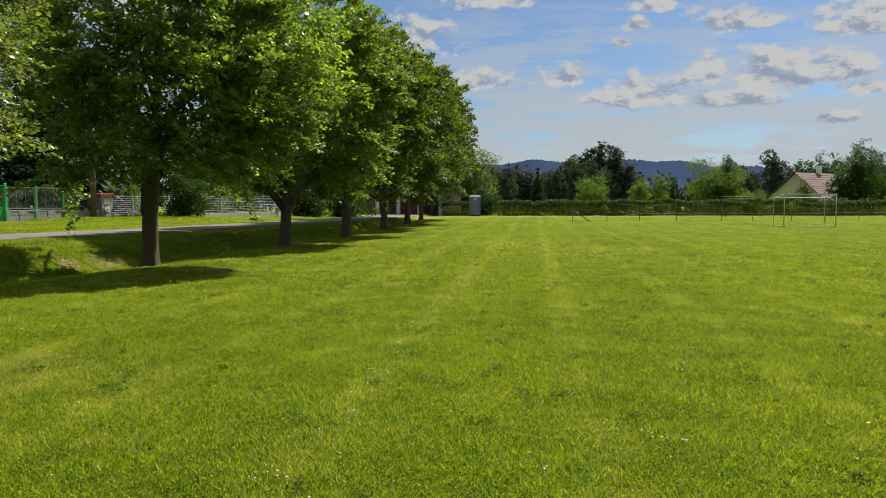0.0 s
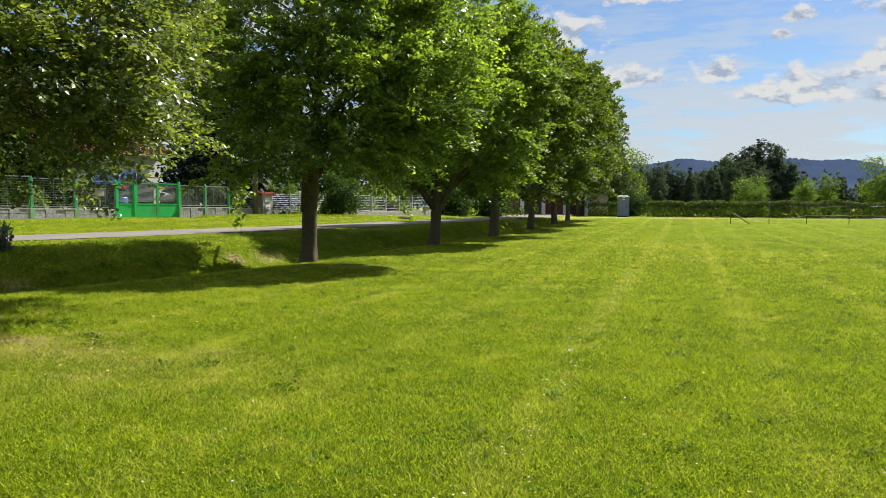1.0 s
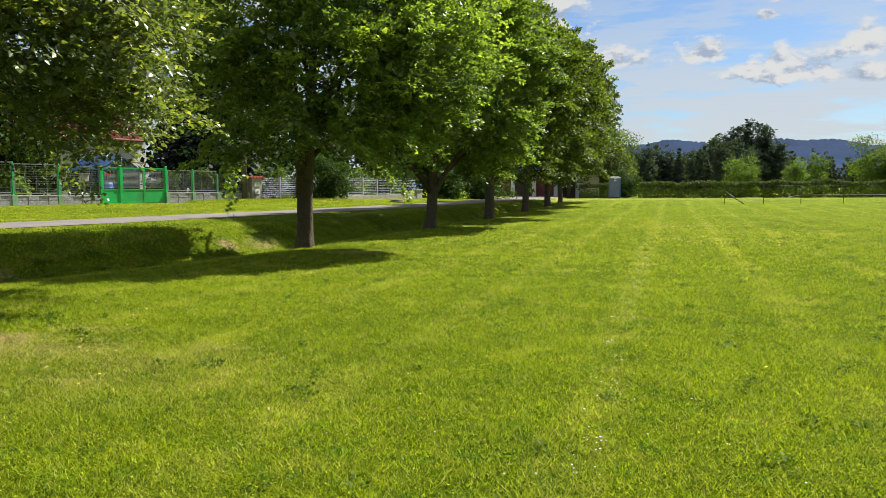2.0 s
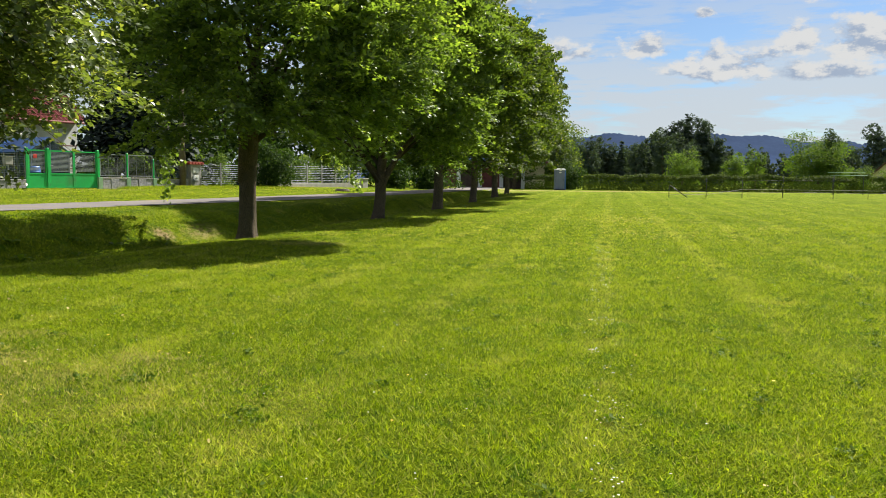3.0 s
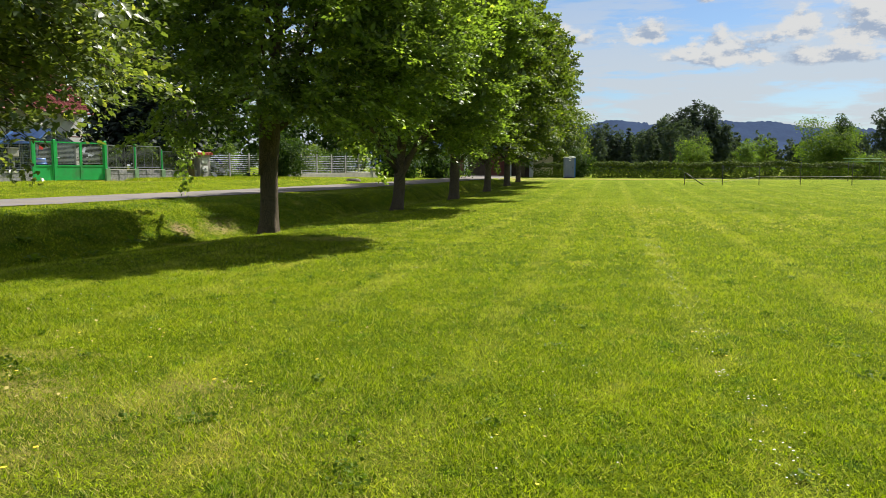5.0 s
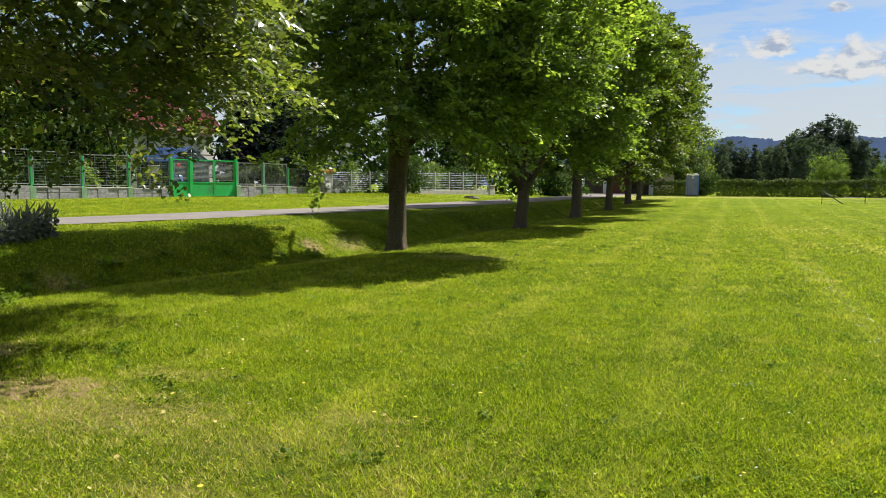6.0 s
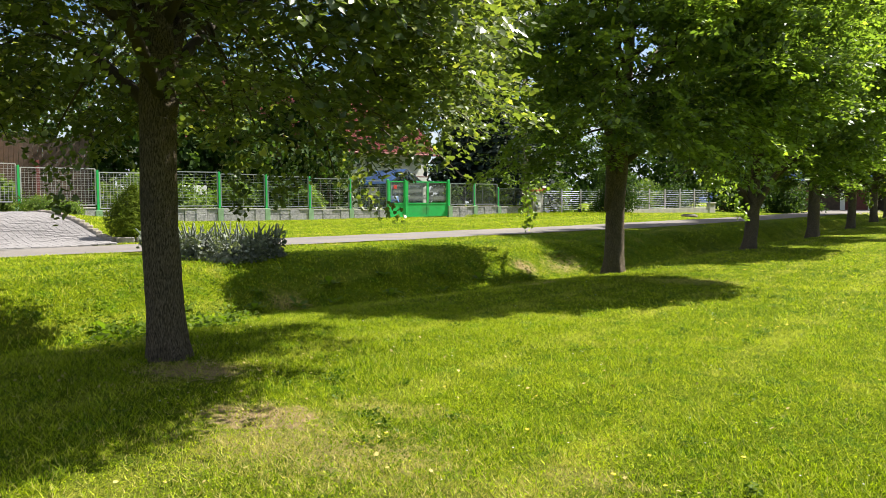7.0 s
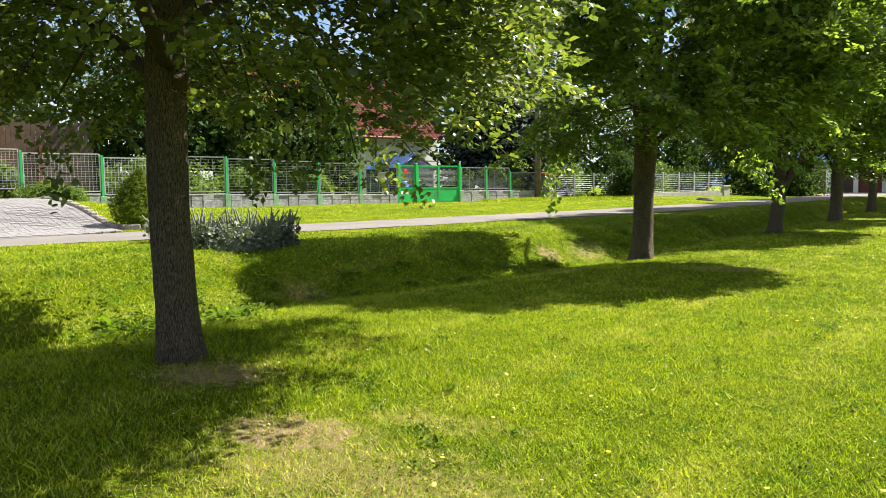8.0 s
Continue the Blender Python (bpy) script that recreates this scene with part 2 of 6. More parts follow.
def blade_material():
    m = bpy.data.materials.new("grass_blade")
    m.use_nodes = True
    t = m.node_tree
    t.nodes.clear()
    co = t.nodes.new("ShaderNodeTexCoord").outputs["Object"]
    sep = t.nodes.new("ShaderNodeSeparateXYZ")
    t.links.new(co, sep.inputs[0])
    c, worn, _ = grass_tone(t, co, sep)
    c = mix_col(t, 1.0, c, (1.14, 1.16, 1.4), "MULTIPLY")
    isl = t.nodes.new("ShaderNodeNewGeometry").outputs["Random Per Island"]
    c = mix_col(t, maths(t, "MULTIPLY", ramp(t, isl, 0.35, 0.9), 0.75), mix_col(t, ramp(t, isl, 0.0, 0.4), mix_col(t, 1.0, c, (0.26, 0.4, 0.3), "MULTIPLY"), c), mix_col(t, 0.6, (0.52, 0.58, 0.02), mix_col(t, 1.0, c, (2.2, 2.1, 1.3), "MULTIPLY")))
    c = mix_col(t, maths(t, "MAXIMUM", maths(t, "MULTIPLY", ramp(t, isl, 0.91, 0.96), 0.8), ramp(t, maths(t, "ADD", worn, maths(t, "MULTIPLY", maths(t, "SUBTRACT", maths(t, "FRACT", maths(t, "MULTIPLY", isl, 13.7)), 0.5), 0.9)), 0.3, 0.6)), c, (0.42, 0.36, 0.13))
    p = t.nodes.new("ShaderNodeBsdfPrincipled")
    t.links.new(c, p.inputs["Base Color"])
    p.inputs["Roughness"].default_value, p.inputs["Specular IOR Level"].default_value = 0.6, 0.1
    tr = t.nodes.new("ShaderNodeBsdfTranslucent")
    t.links.new(mix_col(t, 1.0, c, (1.3, 1.4, 0.6), "MULTIPLY"), tr.inputs[0])
    mx = t.nodes.new("ShaderNodeMixShader")
    mx.inputs[0].default_value = 0.4
    t.links.new(p.outputs[0], mx.inputs[1])
    t.links.new(tr.outputs[0], mx.inputs[2])
    t.links.new(mx.outputs[0], t.nodes.new("ShaderNodeOutputMaterial").inputs[0])
    return m


def glassy(name, tint, rough=0.1, alpha=0.5):
    m = bpy.data.materials.new(name)
    m.use_nodes = True
    b = m.node_tree.nodes["Principled BSDF"]
    b.inputs["Base Color"].default_value, b.inputs["Roughness"].default_value = (*tint, 1), rough
    b.inputs["Transmission Weight"].default_value = alpha
    return m


def bark_material():
    """Grey-brown bark with upright ridges and lichen."""
    m = bpy.data.materials.new("linden_bark")
    m.use_nodes = True
    t = m.node_tree
    b = t.nodes["Principled BSDF"]
    co = t.nodes.new("ShaderNodeTexCoord").outputs["Object"]
    mp = t.nodes.new("ShaderNodeMapping")
    mp.inputs["Scale"].default_value = (1, 1, 0.2)
    t.links.new(co, mp.inputs[0])
    ridge = noise_tex(t, mp.outputs[0], 130, 6, 0.7)
    big = noise_tex(t, co, 3.5, 4)
    c = mix_col(t, ramp(t, ridge, 0.36, 0.64), (0.034, 0.027, 0.018), (0.195, 0.155, 0.108))
    c = mix_col(t, maths(t, "MULTIPLY", ramp(t, big, 0.52, 0.7), 0.5), c, (0.06, 0.05, 0.04))
    t.links.new(c, b.inputs["Base Color"])
    b.inputs["Roughness"].default_value, b.inputs["Specular IOR Level"].default_value = 0.95, 0.1
    bp = t.nodes.new("ShaderNodeBump")
    bp.inputs["Strength"].default_value, bp.inputs["Distance"].default_value = 1.0, 0.03
    t.links.new(ridge, bp.inputs["Height"])
    t.links.new(bp.outputs[0], b.inputs["Normal"])
    return m


M = {
    "ground": ground_material(),
    "blade": blade_material(),
    "asphalt": surface("old_asphalt", (0.175, 0.158, 0.146), 0.95, (0.135, 0.122, 0.113), 0.8, 70, 0.4, spec=0.1, dirt=(0.2, 0.17, 0.13)),
    "setts": surface("sand_bed", (0.17, 0.16, 0.15), 0.95, (0.12, 0.113, 0.105), 3, 40, 0.4),
    "sett": surface("granite_sett", (0.235, 0.222, 0.222), 0.9, (0.17, 0.16, 0.16), 7, 60, 0.4),
    "kerb": surface("granite", (0.36, 0.33, 0.29), 0.85, (0.2, 0.17, 0.13), 4, 40, 0.5),
    "bark": bark_material(),
    "twig": surface("twig_bark", (0.06, 0.045, 0.03), 0.9),
    "linden": leaf_material("linden_leaf", (0.034, 0.056, 0.02), (0.105, 0.145, 0.034), (0.23, 0.25, 0.07), 0.42, 0.5, 0.2, (2.2, 2.3, 0.45)),
    "linden_light": leaf_material("light_linden_leaf", (0.05, 0.077, 0.036), (0.215, 0.262, 0.08), (0.42, 0.42, 0.15), 0.4, 0.38, 0.55, (2.0, 2.05, 0.55)),
    "linden_fresh": leaf_material("fresh_linden_leaf", (0.055, 0.09, 0.03), (0.21, 0.28, 0.06), (0.36, 0.41, 0.1), 0.46, 0.42, 0.38, (1.95, 2.1, 0.6)),
    "broadleaf": leaf_material("garden_leaf", (0.02, 0.042, 0.012), (0.06, 0.1, 0.022), (0.13, 0.17, 0.04), 0.3, 0.7, 0.08),
    "lightleaf": leaf_material("light_shrub_leaf", (0.062, 0.105, 0.025), (0.15, 0.205, 0.038), (0.25, 0.29, 0.07), 0.38, 0.7, 0.08),
    # far leaves: aerial haze mixed into the tones, lighter and bluer
    "hazedleaf": leaf_material("hazed_wood_leaf", (0.042, 0.06, 0.05), (0.075, 0.1, 0.068), (0.1, 0.125, 0.07), 0.2, 0.8, 0.03),
    "hedge": leaf_material("hedge_leaf", (0.03, 0.05, 0.012), (0.1, 0.13, 0.022), (0.18, 0.2, 0.05), 0.25, 0.7, 0.06),
    "needle": leaf_material("spruce_needle", (0.008, 0.017, 0.012), (0.022, 0.038, 0.028), (0.05, 0.07, 0.05), 0.1, 0.7),
    "box": leaf_material("evergreen_scale", (0.045, 0.07, 0.008), (0.17, 0.22, 0.02), (0.28, 0.32, 0.04), 0.3, 0.7, 0.06),
    "silver": leaf_material("silver_leaf", (0.085, 0.098, 0.088), (0.22, 0.24, 0.22), (0.38, 0.4, 0.37), 0.25, 0.8),
    "weed": leaf_material("weed_leaf", (0.06, 0.1, 0.01), (0.16, 0.22, 0.02), (0.26, 0.3, 0.04), 0.45, 0.6, 0.12),
    "tuft": leaf_material("tuft_leaf", (0.05, 0.09, 0.006), (0.12, 0.175, 0.012), (0.2, 0.26, 0.03), 0.3, 0.6, 0.12),
    "cloverleaf": leaf_material("clover_leaf", (0.06, 0.1, 0.004), (0.28, 0.35, 0.006), (0.44, 0.46, 0.03), 0.4, 0.75, 0.08),
    "green": surface("green_enamel", (0.02, 0.44, 0.1), 0.4, (0.015, 0.36, 0.08), 2, 50, 0.05, spec=0.5, dirt=(0.05, 0.26, 0.08)),
    "greenpost": surface("pale_green_concrete", (0.26, 0.42, 0.24), 0.8),
    "wire": surface("galvanised_wire", (0.34, 0.36, 0.37), 0.5, metal=0.4, bump=0),
    "whitewire": surface("white_coated_wire", (0.5, 0.5, 0.49), 0.5, bump=0),
    "plinth": surface("split_stone_block", (0.42, 0.41, 0.42), 0.9, (0.22, 0.215, 0.22), 9, 38, 1.0),
    "coping": surface("concrete_coping", (0.48, 0.46, 0.42), 0.9, (0.34, 0.32, 0.29), 3, 50, 0.3),
    "render": surface("pale_render", (0.66, 0.62, 0.53), 0.9, (0.56, 0.52, 0.45), 0.8, 60, 0.2),
    "white": surface("white_paint", (0.78, 0.78, 0.76), 0.6, (0.68, 0.68, 0.66), 3, 50, 0.05),
    "cream": surface("cream_render", (0.7, 0.6, 0.4), 0.9),
    "orange": surface("orange_board", (0.62, 0.3, 0.08), 0.7),
    "tile": surface("red_roof_tile", (0.1, 0.018, 0.017), 0.85, (0.07, 0.014, 0.013), 5, 40, 0.3, spec=0.1),
    "oldtile": surface("weathered_roof", (0.15, 0.075, 0.06), 0.85, (0.1, 0.06, 0.052), 1.2, 25, 0.3),
    "redcap": surface("red_clay_cap", (0.42, 0.09, 0.06), 0.75),
    "wood": surface("brown_board", (0.085, 0.057, 0.04), 0.85, (0.048, 0.033, 0.024), 3, 60, 0.4),
    "pole": surface("grey_pole_wood", (0.2, 0.16, 0.12), 0.9, (0.12, 0.09, 0.07), 5, 60, 0.6),
    "concrete": surface("pole_concrete", (0.5, 0.46, 0.38), 0.9),
    "darkmetal": surface("dark_painted_steel", (0.03, 0.03, 0.032), 0.5, bump=0.05),
    "darkred": surface("dark_red_paint", (0.16, 0.04, 0.035), 0.6),
    "polygrey": surface("blue_grey_plastic", (0.16, 0.185, 0.27), 0.5, (0.12, 0.145, 0.22), 1.5, 40, 0.1),
    "blue": surface("blue_plastic", (0.06, 0.17, 0.5), 0.45, bump=0.02),
    "greenhouse_roof": surface("blue_polycarbonate", (0.06, 0.2, 0.52), 0.3, (0.045, 0.15, 0.42), 1.0, 30, 0.02),
    "pane": glassy("greenhouse_pane", (0.35, 0.42, 0.44), 0.05, 0.8),
    "window": surface("dark_window", (0.03, 0.035, 0.045), 0.1, bump=0, spec=0.6),
    "dandelion": surface("yellow_petal", (0.75, 0.55, 0.02), 0.7, bump=0),
    "clover": surface("white_petal", (0.62, 0.62, 0.56), 0.8, bump=0),
    "litter": surface("dry_leaf", (0.42, 0.34, 0.1), 0.8, bump=0),
    # blue of the distance haze painted into the hill's base colour
    "hill": surface("hazed_wooded_hill", (0.035, 0.055, 0.105), 1.0, (0.028, 0.043, 0.085), 0.012, 0.15, 0.0, spec=0.0),
    "sign": surface("red_sign", (0.6, 0.05, 0.04), 0.5, bump=0),
}


# ---------------------------------------------------------------- mesh helpers
def mesh_ob(name, data, material, parent=None, label=""):
    data.materials.append(material)
    ob = new(name, data)
    if parent:
        ob.parent = parent
    if label:
        ob["label"] = label
    return ob


def part(name, bm, material, parent=None, label=""):
    data = bpy.data.meshes.new(name)
    bm.to_mesh(data)
    bm.free()
    return mesh_ob(name, data, material, parent, label)


def thing(name, place, label, category, group="", turn=0.0):
    e = new(name)
    e.empty_display_size = 0.2
    e.matrix_basis = Matrix.Translation(place) @ Matrix.Rotation(turn, 4, "Z")
    return tagged(e, label, category, group)


def add_box(bm, lo, hi, bevel=0.0, m=None):
    lo, hi = Vector(lo), Vector(hi)
    vs = [bm.verts.new((x, y, z)) for x in (lo.x, hi.x) for y in (lo.y, hi.y) for z in (lo.z, hi.z)]
    if m is not None:
        for v in vs:
            v.co = m @ v.co
    faces = [bm.faces.new([vs[i] for i in f]) for f in ((0, 1, 3, 2), (4, 6, 7, 5), (0, 4, 5, 1), (2, 3, 7, 6), (0, 2, 6, 4), (1, 5, 7, 3))]
    if bevel:
        edges = list({e for f in faces for e in f.edges})
        bmesh.ops.bevel(bm, geom=edges, offset=bevel, segments=1, affect="EDGES")
    return bm


def boxed(lo, hi, bevel=0.0):
    return add_box(bmesh.new(), lo, hi, bevel)


def add_tube(bm, points, radii, sides=8, cap=True):
    """A tapered tube along points."""
    rings, up = [], None
    pts = [Vector(p) for p in points]
    for i, p in enumerate(pts):
        d = (pts[min(i + 1, len(pts) - 1)] - pts[max(i - 1, 0)]).normalized()
        side = d.orthogonal().normalized() if up is None else (up - d * up.dot(d)).normalized()
        up = side
        other = d.cross(side)
        r = radii[i] if isinstance(radii, (list, tuple)) else radii
        rings.append([bm.verts.new(p + r * (math.cos(a) * side + math.sin(a) * other)) for a in (2 * math.pi * k / sides for k in range(sides))])
    for a, b in zip(rings, rings[1:]):
        for k in range(sides):
            f = bm.faces.new((a[k], a[(k + 1) % sides], b[(k + 1) % sides], b[k]))
            f.smooth = sides > 4
    if cap:
        bm.faces.new(rings[0][::-1])
        bm.faces.new(rings[-1])
    return bm


def tube(points, radii, sides=8):
    return add_tube(bmesh.new(), points, radii, sides)


def fast_mesh(name, verts, faces_flat, size):
    """A mesh straight from arrays; every face has `size` corners."""
    data = bpy.data.meshes.new(name)
    n = len(faces_flat) // size
    data.vertices.add(len(verts))
    data.vertices.foreach_set("co", np.ascontiguousarray(verts, dtype=np.float32).ravel())
    data.loops.add(len(faces_flat))
    data.loops.foreach_set("vertex_index", np.ascontiguousarray(faces_flat, dtype=np.int32))
    data.polygons.add(n)
    data.polygons.foreach_set("loop_start", np.arange(0, n * size, size, dtype=np.int32))
    data.update(calc_edges=True)
    return data


# ---------------------------------------------------------------- the lie of the land
ROAD_Y = [-40, 5, 11, 16, 20, 25, 30, 36, 44, 56, 66, 80]
ROAD_NEAR = [-33, -17.6, -15.6, -13.7, -12.3, -10.9, -9.4, -8.4, -7.0, -5.3, -4.2, -2.6]
ROAD_FAR = [-37, -20.6, -18.2, -16.6, -15.4, -14.2, -12.7, -11.7, -10.2, -8.6, -8.2, -8.0]
TOE_Y = [-40, 4, 9, 11.5, 12.7, 14.4, 16.4, 19, 24, 29, 37, 46, 56, 64, 80]
TOE_X = [-26, -11.9, -10.2, -10.2, -9.8, -9.2, -8.6, -8.15, -7.5, -6.85, -5.8, -4.75, -3.75, -3.1, -2.0]


def step(v):
    v = np.clip(v, 0, 1)
    return v * v * (3 - 2 * v)


def wave(x, y, k):
    """Smooth unevenness, about -1 to 1."""
    return (np.sin(x * k + 1.3 * np.sin(y * k * 0.7 + 0.5)) + np.sin(y * k * 1.13 - 1.7 + 1.1 * np.sin(x * k * 0.6)) + np.sin((x + y) * k * 0.71 + 2.1)) / 3


def land(x, y):
    """Height of the ground."""
    x, y = np.asarray(x, float), np.asarray(y, float)
    near, far, toe = np.interp(y, ROAD_Y, ROAD_NEAR), np.interp(y, ROAD_Y, ROAD_FAR), np.interp(y, TOE_Y, TOE_X)
    meadow = 0.3 * step((y - 36) / 34) + 0.012 * wave(x, y, 0.9) + 0.02 * wave(x, y, 0.23)
    fade = 1 - 0.75 * step((y - 55) / 20)
    k = (toe - x) / np.maximum(toe - near, 0.5)          # 0 at the toe, 1 at the road's edge
    dip = -0.13 * np.exp(-((x - toe) / 0.75) ** 2) * fade
    bank = 0.48 * step(k / 0.4) ** 0.85 + 0.04 * np.clip((k - 0.4) * 1.7, 0, 1) + 0.05 * wave(x, y, 1.7) * step(k * 4) * step((1 - k) * 4)
    z = meadow * (1 - step(k * 1.2)) + dip + np.where(k > 0, bank * fade + (1 - fade) * 0.3 * step(k), 0)
    road_z = 0.52 * fade + (1 - fade) * 0.42
    beyond = np.clip((far - x) / 5.0, 0, 1)
    garden = road_z + 0.24 * step(beyond) + 0.02 * wave(x, y, 0.8) * step(beyond * 3) + 0.45 * step((far - x - 1) / 8) * step((23 - y) / 6)
    z = np.where(x < near, road_z, z)
    z = np.where(x < far, garden, z)
    return z + 0.0 * x


def ground_sheet():
    def lines(parts):
        out = []
        for a, b, s in parts:
            out += list(np.arange(a, b, s))
        return np.array(out)
    xs = lines([(-2500, -300, 440), (-300, -60, 40), (-60, -28, 4), (-28, -18, 1), (-18, -2, 0.2), (-2, 8, 0.5), (8, 60, 4), (60, 300, 40), (300, 2600, 460)])
    ys = lines([(-400, -40, 60), (-40, -4, 3), (-4, 36, 0.4), (36, 80, 1.5), (80, 140, 6), (140, 400, 40), (400, 3000, 430)])
    gx, gy = np.meshgrid(xs, ys)
    v = np.stack([gx, gy, land(gx, gy)], -1).reshape(-1, 3)
    w = len(xs)
    i = (np.arange(len(ys) - 1)[:, None] * w + np.arange(w - 1)[None]).ravel()
    f = np.stack([i, i + 1, i + w + 1, i + w], -1).ravel()
    data = fast_mesh("ground", v, f, 4)
    data.polygons.foreach_set("use_smooth", np.ones(len(data.polygons), bool))
    ob = mesh_ob("ground", data, M["ground"])
    tagged(ob, "mown green meadow with a grassy bank and worn patches", "ground", kind="structure")


ground_sheet()


def strip(name, y0, y1, left, right, lift, material, label, dy=1.0, cols=6):
    """A paved strip that follows the ground between two edges given as functions of y."""
    ys = np.arange(y0, y1 + 1e-6, dy)
    rows = []
    for y in ys:
        a, b = left(y), right(y)
        rows.append([(a + (b - a) * k / cols, y) for k in range(cols + 1)])
    p = np.array(rows).reshape(-1, 2)
    z = land(p[:, 0], p[:, 1]) + lift
    w = cols + 1
    i = (np.arange(len(ys) - 1)[:, None] * w + np.arange(cols)[None]).ravel()
    f = np.stack([i, i + 1, i + w + 1, i + w], -1).ravel()
    ob = mesh_ob(name, fast_mesh(name, np.c_[p, z], f, 4), material)
    return tagged(ob, label, name, kind="structure")


rag = lambda y, k: 0.06 * math.sin(3.1 * y + k) + 0.04 * math.sin(7.7 * y + 2 * k)
strip("road", -40, 92, lambda y: np.interp(y, ROAD_Y, ROAD_FAR) - 0.06 + rag(y, 1), lambda y: np.interp(y, ROAD_Y, ROAD_NEAR) + 0.06 + rag(y, 4), 0.015, M["asphalt"],
      "narrow pale grey asphalt lane with ragged grassy edges", 0.5)


# ---------------------------------------------------------------- foliage
def leaf_mesh(name, pos, nrm, size, rng, shape="kite", axis=None):
    """Many small leaves. pos, nrm: (n, 3); size: (n,); axis: the way from stalk to tip, or any."""
    n = len(pos)
    nrm = nrm / (np.linalg.norm(nrm, axis=1, keepdims=True) + 1e-9)
    if axis is None:
        a = np.cross(nrm, rng.normal(size=(n, 3)))
    else:
        a = axis - nrm * (axis * nrm).sum(1, keepdims=True)
    a /= np.linalg.norm(a, axis=1, keepdims=True) + 1e-9
    b = np.cross(nrm, a)
    s = size[:, None]
    if shape == "heart":    # two halves folded along the midrib, notched at the stalk, pointed at the tip
        rim = ((-0.33, 0.0), (-0.42, 0.32), (0.1, 0.43), (0.62, 0.0), (0.1, -0.43), (-0.42, -0.32))
        v = np.stack([pos + u * s * a + w * s * b + (0.3 * abs(w) - 0.22 * u * u) * s * nrm for u, w in rim], 1)
        faces = (np.arange(n)[:, None] * 6 + np.array([0, 3, 2, 1, 0, 5, 4, 3])[None]).ravel()
        return fast_mesh(name, v.reshape(-1, 3), faces, 4)
    if shape == "tip":      # one small three-cornered leaf
        v = np.stack([pos - 0.45 * s * a - 0.4 * s * b, pos + 0.55 * s * a, pos - 0.3 * s * a + 0.5 * s * b], 1)
        return fast_mesh(name, v.reshape(-1, 3), np.arange(n * 3), 3)
    if shape == "spade":    # broad near the stalk, pointed at the tip
        rim = ((-0.4, 0.3), (0.15, 0.42), (0.62, 0.0), (0.15, -0.42), (-0.4, -0.3))
        v = np.stack([pos + u * s * a + w * s * b - 0.18 * u * u * s * nrm for u, w in rim], 1)
        return fast_mesh(name, v.reshape(-1, 3), np.arange(n * len(rim)), len(rim))
    v = np.stack([pos - 0.5 * s * a, pos + 0.4 * s * b + 0.12 * s * nrm, pos + 0.55 * s * a, pos - 0.4 * s * b + 0.12 * s * nrm], 1)
    faces = (np.arange(n)[:, None] * 4 + np.array([0, 1, 2, 0, 2, 3])[None]).ravel()
    return fast_mesh(name, v.reshape(-1, 3), faces, 3)


def lumpy(p, k, seed):
    """Smooth noise in space, about -1 to 1."""
    q = p * k + seed * 7.31
    return (np.sin(q[:, 0] + 1.7 * np.sin(q[:, 1] * 0.8)) + np.sin(q[:, 1] * 1.1 + 1.5 * np.sin(q[:, 2] * 0.9 + seed)) + np.sin(q[:, 2] * 1.2 + 1.6 * np.sin(q[:, 0] * 0.7 - seed))) / 3


def clumped(centres, per, spread, rng, droop=0.0):
    """Leaves round each clump centre."""
    n = len(centres)
    off = np.clip(rng.normal(size=(n, per, 3)), -2.1, 2.1) * spread
    off[..., 2] *= 0.75
    off[..., 2] -= droop * np.hypot(off[..., 0], off[..., 1])
    return (centres[:, None] + off).reshape(-1, 3)


def limb(bm, start, end, r0, r1, rng, bend=0.25, n=7, sides=7):
    start, end = Vector(start), Vector(end)
    d = end - start
    wob = Vector(rng.normal(size=3)) * d.length * 0.06
    pts = []
    for i in range(n):
        k = i / (n - 1)
        p = start + d * k + wob * math.sin(math.pi * k) + Vector((0, 0, bend * d.length * math.sin(math.pi * k) * 0.5))
        pts.append(p)
    add_tube(bm, pts, [r0 + (r1 - r0) * i / (n - 1) for i in range(n)], sides)
    return pts


def unit(v):
    return v / (np.linalg.norm(v, axis=-1, keepdims=True) + 1e-9)


